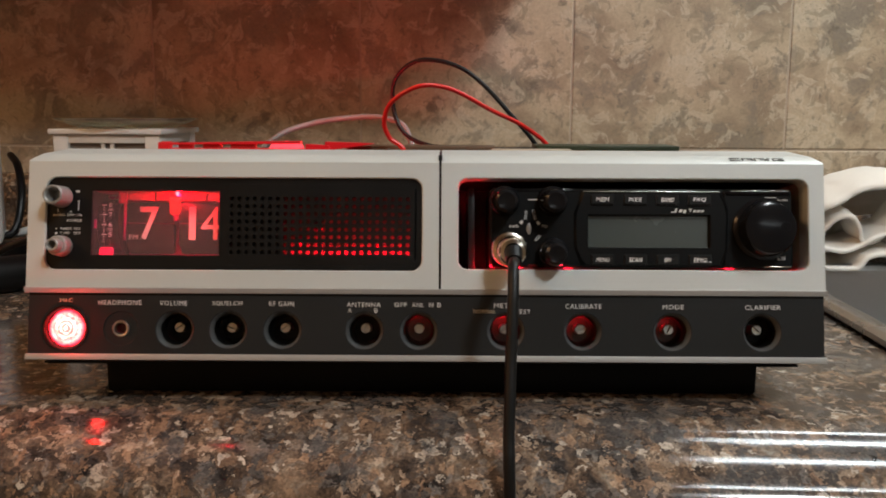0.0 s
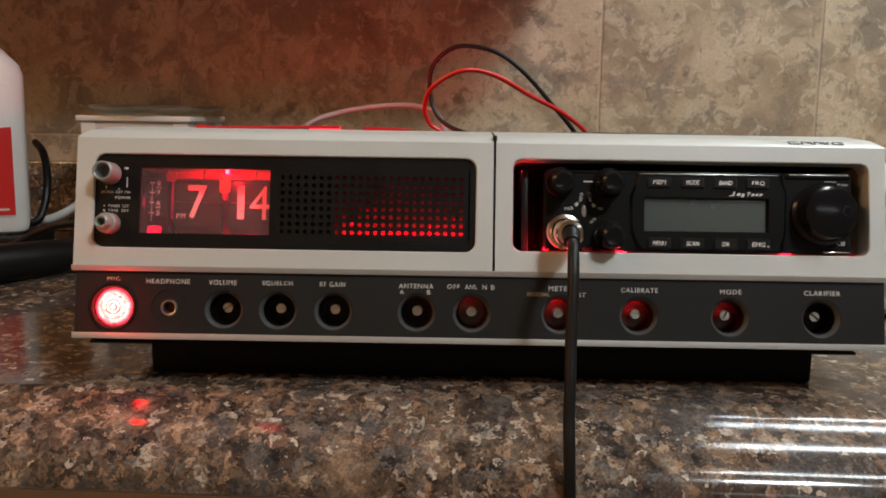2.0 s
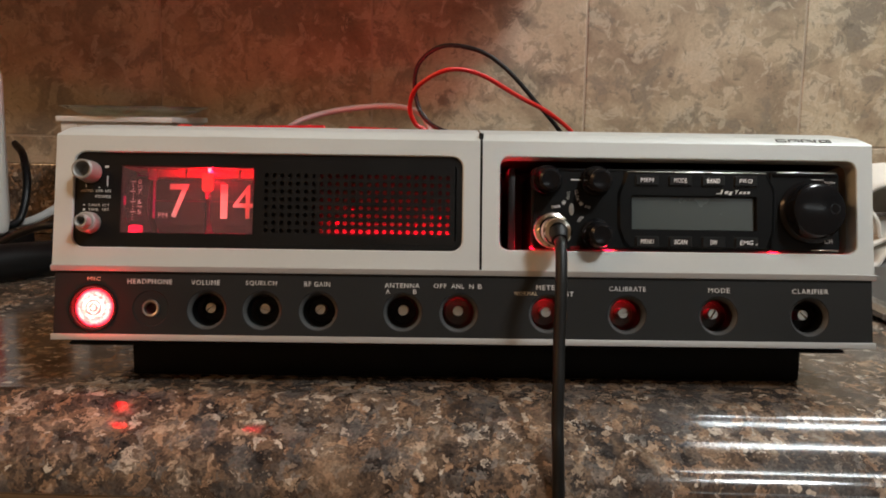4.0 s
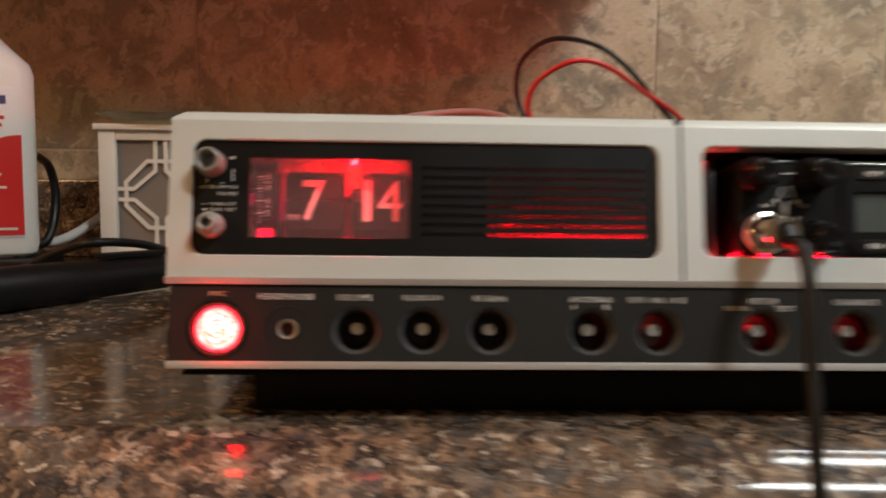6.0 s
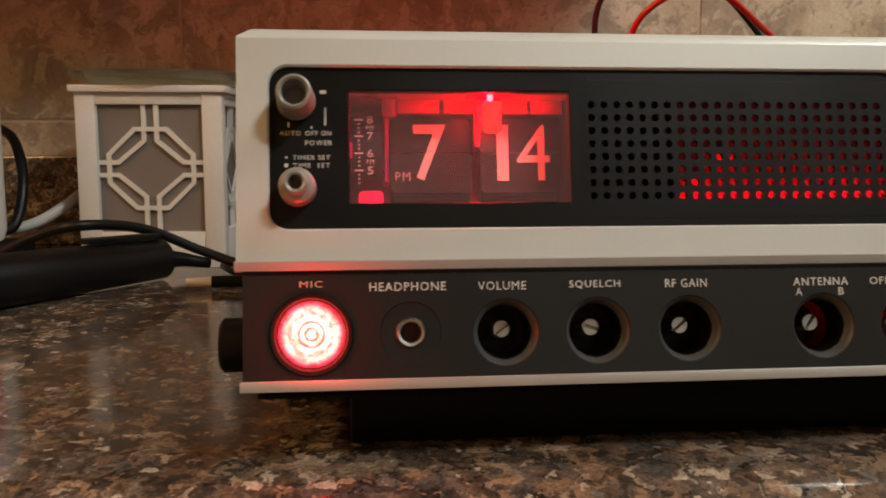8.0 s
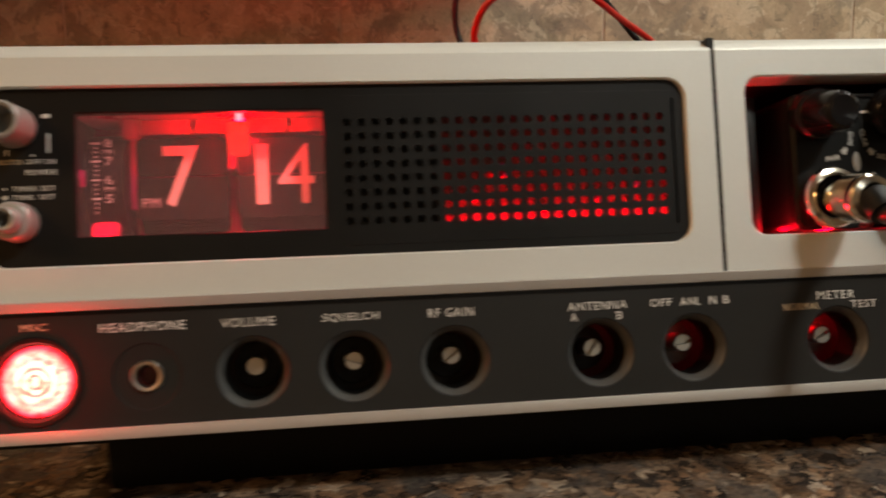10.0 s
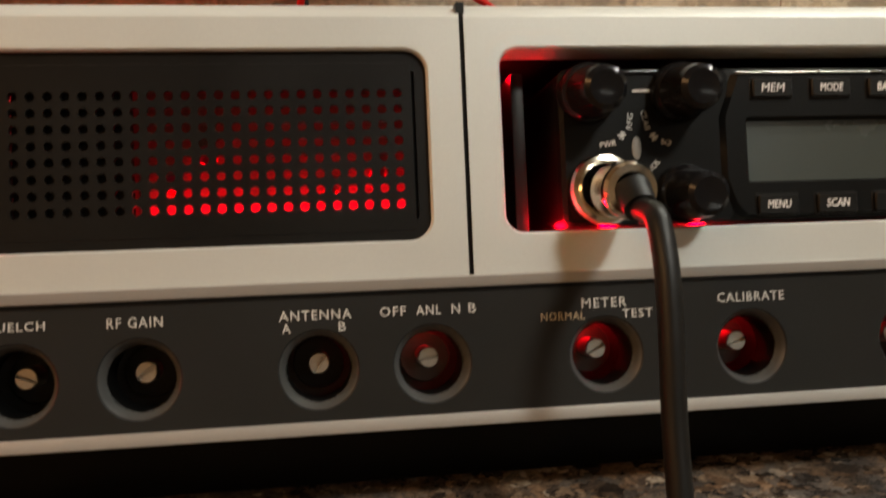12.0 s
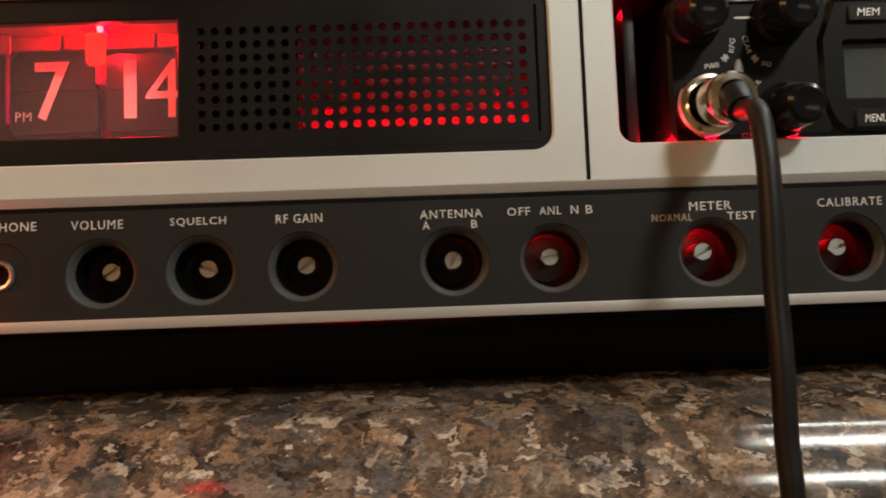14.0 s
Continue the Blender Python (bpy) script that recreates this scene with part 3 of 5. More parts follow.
for x in CONTROLS[1:]:
    ob = new("sleeve", first_sleeve.data)
    ob.parent = radio
    ob.matrix_basis = FACE @ forward(x, YP, ZC - 0.0005)
for k, x in enumerate(CONTROLS):
    part("control_body", lathe([(0.0, 0.0), (0.0075, 0.0), (0.0078, -0.0006), (0.0078, -0.008)], 24), DARK_METAL if k in (4, 5, 6, 7) else BLACK, radio, "", FACE @ forward(x, 0.0035, ZC))

# headphone jack and microphone socket lamp
part("headphone_jack", lathe([(0.0032, -0.008), (0.0033, 0.0), (0.0036, 0.0012), (0.0045, 0.0014), (0.0050, 0.0006), (0.0050, -0.003)], 32), STEEL, radio, "round chrome headphone jack", FACE @ forward(-0.1843, YP + 0.0008, ZC))
# core of the jack: red light from inside painted as dark red
part("jack_core", lathe([(0.0, 0.0), (0.0030, 0.0), (0.0030, 0.004)], 20), JACK_LIT_RED, radio, "", FACE @ forward(-0.1843, YP + 0.0058, ZC))
part("lamp_bezel", lathe([(0.0112, -0.006), (0.0114, -0.0006), (0.0122, 0.0006), (0.0134, 0.0008), (0.0140, 0.0)], 40), BLACK, radio, "", FACE @ forward(-0.2172, YP, ZC))
dome = []
for k in range(15):
    rr = 0.0110 * (1 - k / 14)
    dome.append((rr, 0.0012 + 0.0032 * math.sqrt(max(0, 1 - (rr / 0.0112) ** 2)) + 0.00025 * math.cos(k * 2.1)))
part("indicator_lens", lathe(dome, 40, None, pose(0, 0, 0, 90)), LENS, radio, "glowing red jewel lamp in the microphone socket", FACE @ Matrix.Translation((-0.2172, YP + 0.0045, ZC)))

for body, x, z, w, h, ink in (
        ("MIC", -0.2172, 0.0668, 0.0076, 0.0022, DIM_INK), ("HEADPHONE", -0.1851, 0.0656, 0.0256, 0.0029, WHITE_INK), ("VOLUME", -0.1531, 0.0654, 0.0164, 0.0029, WHITE_INK),
        ("SQUELCH", -0.1210, 0.0653, 0.0178, 0.0029, WHITE_INK), ("RF GAIN", -0.0887, 0.0653, 0.0148, 0.0029, WHITE_INK), ("ANTENNA", -0.0397, 0.0651, 0.0202, 0.0027, WHITE_INK),
        ("A", -0.0479, 0.0616, 0.0023, 0.0026, WHITE_INK), ("B", -0.0323, 0.0616, 0.0020, 0.0026, WHITE_INK), ("OFF", -0.0178, 0.0651, 0.0074, 0.0027, WHITE_INK),
        ("ANL", -0.0075, 0.0651, 0.0072, 0.0027, WHITE_INK), ("N", 0.0004, 0.0651, 0.0024, 0.0027, WHITE_INK), ("B", 0.0052, 0.0651, 0.0022, 0.0027, WHITE_INK),
        ("METER", 0.0448, 0.0649, 0.0138, 0.0028, WHITE_INK), ("NORMAL", 0.0321, 0.0614, 0.0132, 0.0024, DIM_INK), ("TEST", 0.0549, 0.0614, 0.0094, 0.0026, WHITE_INK),
        ("CALIBRATE", 0.0909, 0.0647, 0.0214, 0.0028, WHITE_INK), ("MODE", 0.1442, 0.0645, 0.0124, 0.0028, WHITE_INK), ("CLARIFIER", 0.1974, 0.0645, 0.0212, 0.0028, WHITE_INK)):
    lettering(body, x, z, w, h, YP, ink, radio, FACE)

# the maker's mark on the chamfer, as plain slanted bars
mark = bmesh.new()
for k, (wide, gap) in enumerate(((0.0062, 1), (0.0066, 0), (0.0066, 0), (0.0022, 0), (0.0066, 1))):
    xa = (0.1797, 0.1871, 0.1947, 0.2022, 0.2056)[k]
    box(xa + 0.0006, xa + wide, -0.0002, 0.0001, 0.0034, 0.0039, 0, mark)
    box(xa, xa + 0.0008, -0.0002, 0.0001, 0.0004, 0.0039, 0, mark)
    if gap:
        box(xa + 0.0006, xa + wide, -0.0002, 0.0001, 0.0004, 0.0009, 0, mark)
    if k in (1, 2, 4):
        box(xa + wide - 0.0008, xa + wide, -0.0002, 0.0001, 0.0004, 0.0020, 0, mark)
        box(xa + wide / 2, xa + wide, -0.0002, 0.0001, 0.0018, 0.0022, 0, mark)
part("maker_mark", mark, BLACK_INK, radio, "dark maker's mark on the silver chamfer", FACE @ Matrix.Translation((0, YF + 0.0022, 0.1521)) @ pose(0, 0, 0, -55.6) @ Matrix.Translation((0, -0.0003, 0.0)))

# ---- left window: dial plate, clock, grille ----
YD = -0.0143


def dial_plate():
    """Black panel behind the left opening, with the clock's window cut through it and the perforated field."""
    bm = bmesh.new()
    holed(bm, (-0.2325, -0.1225, 0.0845, 0.1425), (-0.1657, 0.11345, 0.0386, 0.01975, 0.0006), [(0, YD), (-0.0004, YD + 0.0004), (-0.0004, YD + 0.004)], 3)
    return bm


part("dial_plate", dial_plate(), BLACK, radio, "matt black dial plate round the clock", FACE)
PITCH = 0.0046
GX0, GZ0 = -0.1197, 0.0961


def perforated():
    """The speaker grille: 24 by 8 round holes through a raised plate."""
    bm = bmesh.new()
    h = PITCH / 2
    y = YD - 0.00012
    for i in range(24):
        for j in range(8):
            x, z = GX0 + i * PITCH, GZ0 + j * PITCH
            holed(bm, (x - h, x + h, z - h, z + h), (x, z, 0.00135, 0.00135, 0.00135), [(0, y), (0, y + 0.0016)], 3)
    xa, xb, za, zb = GX0 - h, GX0 + 23 * PITCH + h, GZ0 - h, GZ0 + 7 * PITCH + h
    for xr0, xr1, zr0, zr1 in ((xa, xb + 0.0018, zb, zb + 0.0065), (xa, xb + 0.0018, za - 0.0055, za), (xb, xb + 0.0018, za, zb)):
        q = [bm.verts.new(p) for p in ((xr0, y, zr0), (xr1, y, zr0), (xr1, y, zr1), (xr0, y, zr1))]
        bm.faces.new(q)
    rim = [(xa, zb + 0.0065), (xb + 0.0018, zb + 0.0065), (xb + 0.0018, za - 0.0055), (xa, za - 0.0055)]
    for k in range(3):
        (xp, zp), (xq, zq) = rim[k], rim[(k + 1) % 4]
        cx, cz = (xa + xb) / 2, (za + zb) / 2
        def out(xv, zv):
            return (xv + (0.0016 if xv > cx else -0.0005), y + 0.003, zv + (0.0012 if zv > cz else -0.0012))
        q = [bm.verts.new(p) for p in ((xp, y, zp), (xq, y, zq), out(xq, zq), out(xp, zp))]
        bm.faces.new(q)
    bmesh.ops.remove_doubles(bm, verts=bm.verts, dist=1e-6)
    return bm


part("speaker_grille", perforated(), BLACK, radio, "black perforated speaker grille lit red from inside", FACE, smooth=False)
part("grille_surround", (lambda b: (holed(b, (-0.1225, -0.0035, 0.0845, 0.1425), (-0.0648, 0.1131, 0.0560, 0.0215, 0.0005), [(0, YD), (0, YD + 0.002)], 2), b)[1])(bmesh.new()), BLACK, radio, "", FACE)
# behind the grille: dark baffle over the clock side, pale speaker frame that catches the red light
part("baffle", box(-0.121, -0.0895, YD + 0.003, YD + 0.004, 0.088, 0.140), BLACK, radio, "", FACE)
part("baffle", box(-0.0895, -0.0885, YD + 0.003, YD + 0.022, 0.088, 0.140), BLACK, radio, "", FACE)
part("speaker_frame", box(-0.088, -0.006, YD + 0.0085, YD + 0.010, 0.088, 0.140), SPEAKER_GREY, radio, "", FACE)
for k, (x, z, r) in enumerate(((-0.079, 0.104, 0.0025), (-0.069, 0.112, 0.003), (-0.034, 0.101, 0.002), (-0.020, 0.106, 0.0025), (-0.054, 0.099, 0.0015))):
    part("frame_boss", lathe([(0.0, 0.003), (r * 0.8, 0.003), (r, 0.0022), (r, 0.0)], 16), CLOCK_LIT_RED, radio, "", FACE @ forward(x, YD + 0.0085, z))
for z in (0.0865, 0.1405):
    part("speaker_duct", box(-0.0885, -0.005, YD + 0.002, 0.006, z, z + 0.001), BLACK, radio, "", FACE)
part("speaker_duct", box(-0.0055, -0.0045, YD + 0.002, 0.006, 0.0865, 0.1415), BLACK, radio, "", FACE)

# flip clock: housing, cards, dial scale, pane
CX0, CX1 = -0.2058, -0.1256
part("clock_housing", box(CX0, CX1, 0.0165, 0.0185, 0.0925, 0.1342), CLOCK_LIT_RED, radio, "", FACE)
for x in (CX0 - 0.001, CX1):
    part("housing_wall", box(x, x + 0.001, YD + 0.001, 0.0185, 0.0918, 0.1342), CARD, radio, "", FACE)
part("housing_wall", box(CX0, CX1, YD + 0.001, 0.0165, 0.1336, 0.1346), CLOCK_LIT_RED, radio, "pale clock housing roof, red light in its colour", FACE)
part("housing_wall", box(CX0, CX1, YD + 0.001, 0.0165, 0.0916, 0.0926), CLOCK_LIT_RED, radio, "", FACE)
YK, YS = 0.004, -0.0034


def flip_leaf(xa, xb, za, zb, y, r, up):
    """A thin card with two rounded corners on its free edge."""
    bm = bmesh.new()
    arc = [(xb - r + r * math.cos(radians(a)), r * math.sin(radians(a))) for a in range(0, 91, 15)] + [(xa + r + r * math.cos(radians(a)), r * math.sin(radians(a))) for a in range(90, 181, 15)]
    line = [(x, zb - r + d if up else za + r - d) for x, d in arc] + [(xa, za if up else zb), (xb, za if up else zb)]
    fr, bk = [bm.verts.new((x, y, z)) for x, z in line], [bm.verts.new((x, y + 0.0007, z)) for x, z in line]
    bm.faces.new(fr)
    bm.faces.new(bk[::-1])
    for k in range(len(line)):
        j = (k + 1) % len(line)
        bm.faces.new((fr[k], fr[j], bk[j], bk[k]))
    return bm


for xa, xb in ((-0.1896, -0.1597), (-0.1568, -0.1266)):
    part("flip_card", flip_leaf(xa, xb, 0.1149, 0.1278, YK, 0.0022, True), CARD, radio, "upper flip card", FACE, smooth=False)
    part("flip_card", flip_leaf(xa, xb, 0.1000, 0.1145, YK - 0.0005, 0.0022, False), CARD, radio, "lower flip card", FACE, smooth=False)
    # the stack of waiting leaves below and behind
    for k in range(4):
        part("flip_card", flip_leaf(xa + 0.0004, xb - 0.0004, 0.0990 - 0.0011 * k, 0.1140, YK + 0.0008 + 0.0011 * k, 0.0022, False), CARD, radio, "waiting flip card", FACE, smooth=False)
    part("card_spool", lathe([(0.0, 0.0), (0.0045, 0.0), (0.0045, xb - xa - 0.002), (0.0, xb - xa - 0.002)], 20, None, pose(xa + 0.001, 0, 0, 0, 90)), CLOCK_LIT_RED, radio, "", FACE @ Matrix.Translation((0, YK + 0.0075, 0.1147)))
for body, x, w in (("7", -0.1752, 0.0118), ("1", -0.1484, 0.0043), ("4", -0.1370, 0.0122)):
    lettering(body, x, 0.1147, w, 0.0206, YK - 0.0006, DIGIT_INK, radio, FACE, "clock_digit", 0.0, 0.012)
lettering("PM", -0.1850, 0.1060, 0.0054, 0.0032, YK - 0.0006, DIGIT_INK, radio, FACE, "clock_digit")
part("timer_drum", lathe([(0.0, -0.0065), (0.0175, -0.0065), (0.0175, 0.0068), (0.0, 0.0068)], 48, None, pose(0, 0, 0, 0, 90)), CARD, radio, "black timer drum with hour scale", FACE @ Matrix.Translation((-0.1990, 0.0145, 0.113)))
for body, z in (("8", 0.1252), ("7", 0.1193), ("6", 0.1132), ("5", 0.1071)):
    lettering(body, -0.1968, z, 0.0021, 0.0028, YS, DIGIT_INK, radio, FACE, "dial_numeral")
for z in (0.1223, 0.1102):
    lettering("PM", -0.1968, z, 0.0027, 0.0015, YS, DIGIT_INK, radio, FACE, "dial_numeral")
scale = bmesh.new()
for z in (0.1252, 0.1193, 0.1132, 0.1071):
    box(-0.2022, -0.1992, YS - 0.0004, YS, z - 0.0003, z + 0.0003, 0, scale)
    for d in (-0.0045, -0.003, -0.0015):
        box(-0.2010, -0.2004, YS - 0.0004, YS, z + d - 0.0003, z + d + 0.0003, 0, scale)
part("dial_scale", scale, DIGIT_INK, radio, "", FACE)
part("dial_pointer", flip_leaf(-0.2052, -0.2030, 0.1105, 0.1160, -0.0095, 0.0009, True), CLOCK_LIT_RED, radio, "red dial pointer", FACE, smooth=False)
part("card_post", box(-0.1592, -0.1572, YK - 0.004, 0.016, 0.1160, 0.1336, 0.0004), CLOCK_LIT_RED, radio, "", FACE)
part("lamp_guard", flip_leaf(-0.2010, -0.1925, 0.0928, 0.0990, -0.0092, 0.0018, True), CLOCK_LIT_RED, radio, "", FACE, smooth=False)
# plain blocks for the bright red bands, the glow held in their colour
part("light_guide", box(-0.1916, -0.1900, 0.0040, 0.0160, 0.1040, 0.1336, 0.0004), CLOCK_LIT_RED, radio, "light guide, red glow in its colour", FACE)
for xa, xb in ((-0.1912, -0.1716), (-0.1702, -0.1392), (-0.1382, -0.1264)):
    part("light_guide", box(xa, xb, 0.0005, 0.0020, 0.1284, 0.1334, 0.0005), CLOCK_LIT_RED, radio, "light guide, red glow in its colour", FACE)
part("light_guide", box(-0.1925, -0.1868, -0.0030, -0.0018, 0.1262, 0.1334, 0.0012), CLOCK_LIT_RED, radio, "light guide, red glow in its colour", FACE)
part("lamp_stem", flip_leaf(-0.1578, -0.1512, 0.1185, 0.1296, -0.0125, 0.0018, False), RED_ACRYLIC, radio, "frosted red light stem under the clock lamp", FACE, smooth=False)
part("clock_led", lathe([(0.0, 0.0), (0.0007, 0.0003), (0.0010, 0.0012), (0.0010, 0.0024)], 16, None, pose(0, 0, 0)), LED_RED, radio, "glowing red clock lamp", FACE @ Matrix.Translation((-0.1545, -0.0085, 0.1306)))
pane = part("clock_pane", box(-0.2042, -0.1272, YD + 0.0004, YD + 0.0010, 0.0938, 0.1331), GLASS, radio, "clear clock window", FACE)
pane.visible_shadow = False

# two hollow spindles on the dial plate
part("timer_knob", lathe([(0.0, -0.010), (0.0036, -0.010), (0.0042, 0.0), (0.0050, 0.0006), (0.0058, 0.0), (0.0062, -0.008), (0.0066, -0.013)], 36), KNOB_GREY, radio, "hollow grey timer spindle", FACE @ forward(-0.2217, -0.0285, 0.1287))
part("time_knob", lathe([(0.0, -0.008), (0.0020, -0.008), (0.0024, 0.0), (0.0032, 0.0004), (0.0038, 0.0), (0.0040, -0.0060), (0.0052, -0.0062), (0.0060, -0.0072), (0.0064, -0.016)], 36), KNOB_GREY, radio, "stepped grey time-set spindle", FACE @ forward(-0.2214, -0.0285, 0.0992))
for body, x, z, w, h, ink in (("AUTO", -0.2238, 0.1180, 0.0072, 0.0016, DIM_INK), ("OFF", -0.2167, 0.1180, 0.0042, 0.0016, WHITE_INK), ("ON", -0.2118, 0.1180, 0.0033, 0.0016, WHITE_INK),
                              ("POWER", -0.2143, 0.1147, 0.0090, 0.0017, WHITE_INK), ("TIMER SET", -0.2168, 0.1097, 0.0124, 0.0015, WHITE_INK), ("TIME  SET", -0.2168, 0.1070, 0.0124, 0.0015, WHITE_INK)):
    lettering(body, x, z, w, h, YD, ink, radio, FACE, "dial_lettering")
dots = bmesh.new()
lathe([(0.0, 0.0003), (0.0007, 0.0003), (0.0007, 0.0)], 12, dots, forward(-0.2252, YD, 0.1070))
lathe([(0.0, 0.0003), (0.0004, 0.0003), (0.0004, 0.0)], 12, dots, forward(-0.2252, YD, 0.1097))
box(-0.2124, -0.2118, YD - 0.0003, YD, 0.1208, 0.1268, 0, dots)
box(-0.2246, -0.2242, YD - 0.0003, YD, 0.1200, 0.1218, 0, dots)
lathe([(0.0, 0.0003), (0.0004, 0.0003), (0.0004, 0.0)], 12, dots, forward(-0.2167, YD, 0.1200))
box(-0.2138, -0.2116, YD - 0.0003, YD, 0.1316, 0.1328, 0, dots)
part("dial_marks", dots, WHITE_INK, radio, "", FACE)

# bay walls round the transceiver
part("bay_back", box(0.014, 0.228, 0.050, 0.052, 0.080, 0.150), FLAT_BLACK, radio, "", FACE)
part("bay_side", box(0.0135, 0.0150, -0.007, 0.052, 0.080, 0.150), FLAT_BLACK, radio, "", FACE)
part("bay_side", box(0.2255, 0.2270, -0.007, 0.052, 0.080, 0.150), BEIGE, radio, "", FACE)
part("bay_floor", box(0.0150, 0.2255, -0.0055, 0.050, 0.0838, 0.0848), SILVER, radio, "", FACE)
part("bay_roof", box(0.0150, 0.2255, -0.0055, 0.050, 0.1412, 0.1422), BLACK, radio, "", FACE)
part("bay_bracket", box(0.0225, 0.0265, -0.003, 0.045, 0.086, 0.1365, 0.0005), BLACK, radio, "", FACE)

# chassis behind the front, level on its base, open on top
LEVEL = pose(0, 0, 0, 0, 0, 2.5)
for x in (-0.2365, 0.2290):
    part("side_plate", box(x, x + 0.0015, 0.022 if x < 0 else 0.022, 0.295, 0.024, 0.1400), DARK_METAL, radio, "", LEVEL)
part("back_plate", box(-0.2365, 0.2305, 0.295, 0.2965, 0.024, 0.1400), DARK_METAL, radio, "", LEVEL)
part("bottom_plate", box(-0.2365, 0.2240, 0.006, 0.2965, 0.0225, 0.0240), FLAT_BLACK, radio, "", LEVEL)
part("plinth", box(-0.205, 0.2050, 0.021, 0.280, 0.0, 0.0225, 0.002), FLAT_BLACK, radio, "black recessed plinth", LEVEL)
part("side_foot", lathe([(0.0, 0.0), (0.0095, 0.0), (0.0112, 0.0015), (0.0108, 0.018), (0.0098, 0.021)], 32, None, pose(0, 0, 0, 0, 90)), RUBBER, radio, "round black rubber bumper on the side", LEVEL @ Matrix.Translation((-0.2570, 0.065, 0.028)))
part("board_rail", box(-0.075, 0.0500, 0.228, 0.262, 0.1435, 0.1470, 0.0004), BOARD_BROWN, radio, "brown board rail", LEVEL)
part("circuit_board", box(0.0840, 0.2030, 0.225, 0.270, 0.1440, 0.1480, 0.0004), PCB, radio, "green circuit board edge above the chassis", LEVEL)
part("board_beam", box(0.0500, 0.0840, 0.240, 0.250, 0.1435, 0.1455), DARK_METAL, radio, "", LEVEL)
part("board_post", box(-0.070, -0.064, 0.240, 0.246, 0.024, 0.1440), DARK_METAL, radio, "", LEVEL)
part("board_post", box(0.190, 0.196, 0.240, 0.246, 0.024, 0.1440), DARK_METAL, radio, "", LEVEL)
part("bracket", box(0.046, 0.1110, 0.205, 0.223, 0.1380, 0.1455, 0.0005), BEIGE, radio, "beige metal bracket on the board", LEVEL)
def sliver(x0, x1, za0, zb0, za1, zb1, y0, y1):
    """A bar whose bottom and top heights change from one end to the other."""
    bm = bmesh.new()
    v = [bm.verts.new(p) for p in ((x0, y0, za0), (x1, y0, za1), (x1, y0, zb1), (x0, y0, zb0), (x0, y1, za0), (x1, y1, za1), (x1, y1, zb1), (x0, y1, zb0))]
    for f in ((0, 1, 2, 3), (7, 6, 5, 4), (0, 4, 5, 1), (1, 5, 6, 2), (2, 6, 7, 3), (3, 7, 4, 0)):
        bm.faces.new([v[k] for k in f])
    bmesh.ops.bevel(bm, geom=bm.edges[:], offset=0.0003, segments=1, affect="EDGES")
    return bm


# strip, base, wedges and end are no lamps: their red light is emission
part("lit_strip", sliver(-0.222, -0.112, 0.1478, 0.1492, 0.1490, 0.1512, 0.215, 0.228), STRIP_LIT, radio, "plastic strip on top of the chassis, red light as emission", LEVEL)
part("strip_base", sliver(-0.222, -0.095, 0.1430, 0.1450, 0.1430, 0.1450, 0.216, 0.228), STRIP_LIT, radio, "", LEVEL)
for x, w in ((-0.208, 0.010), (-0.186, 0.014), (-0.160, 0.020)):
    part("strip_block", box(x - w / 2, x + w / 2, 0.217, 0.227, 0.1448, 0.1482, 0.0004), LABEL_RED, radio, "", LEVEL)
part("strip_lamp", lathe([(0.0, 0.0062), (0.003, 0.0056), (0.005, 0.0034), (0.0055, 0.0)], 24), HOT_RED, radio, "bright red lamp", LEVEL @ Matrix.Translation((-0.124, 0.221, 0.1450)) @ Matrix.Diagonal((2.6, 1.0, 1.0, 1)))
part("strip_wedge", sliver(-0.108, -0.088, 0.1432, 0.1486, 0.1432, 0.1476, 0.217, 0.227), STRIP_LIT, radio, "", LEVEL)
part("strip_wedge", sliver(-0.092, -0.052, 0.1432, 0.1506, 0.1488, 0.1494, 0.219, 0.227), STRIP_LIT, radio, "", LEVEL)
part("strip_end", box(-0.2290, -0.2215, 0.213, 0.229, 0.1430, 0.1502, 0.0010), STRIP_LIT, radio, "end block, red light as emission", LEVEL)
part("strip_post", box(-0.228, -0.222, 0.215, 0.228, 0.024, 0.1440), DARK_METAL, radio, "", LEVEL)

# red lamps inside the chassis, and one added before the jewel lens
def inside(x, y, z):
    return (FACE @ Vector((x, y, z)))


point_lamp("clock_glow", inside(-0.1545, -0.0060, 0.1312), 0.09, CLOCK_RED, 0.0016)
point_lamp("clock_glow", inside(-0.1972, -0.0118, 0.0942), 0.005, CLOCK_RED, 0.0003)
# added in front of the lens to strengthen its red spill on panel and counter
point_lamp("jewel_fill", inside(-0.2172, -0.0215, ZC), 0.055, (1.0, 0.0004, 0.002), 0.003)
strip = area_lamp("grille_glow", (0, 0, 0), (0, 0, 1), 0.078, 0.0018, 0.105, RED)
strip.matrix_world = FACE @ Matrix.Translation((-0.047, YD + 0.0068, 0.0912)) @ pose(0, 0, 0, 160)
for x, w in ((0.036, 0.022), (0.054, 0.05), (0.084, 0.05), (0.184, 0.06)):
    point_lamp("bay_glow", inside(x, 0.004, 0.0866), w, RED, 0.003)
point_lamp("bay_glow", inside(0.0330, -0.0085, 0.0880), 0.030, RED, 0.003)
point_lamp("bay_glow", inside(0.0185, 0.006, 0.1385), 0.010, RED, 0.0008)
for x, w in ((-0.007, 0.004), (0.0450, 0.020), (0.0905, 0.020), (0.1437, 0.012)):
    point_lamp("panel_glow", inside(x - 0.003, 0.0010, ZC + 0.0125), w * 1.4, RED, 0.001)
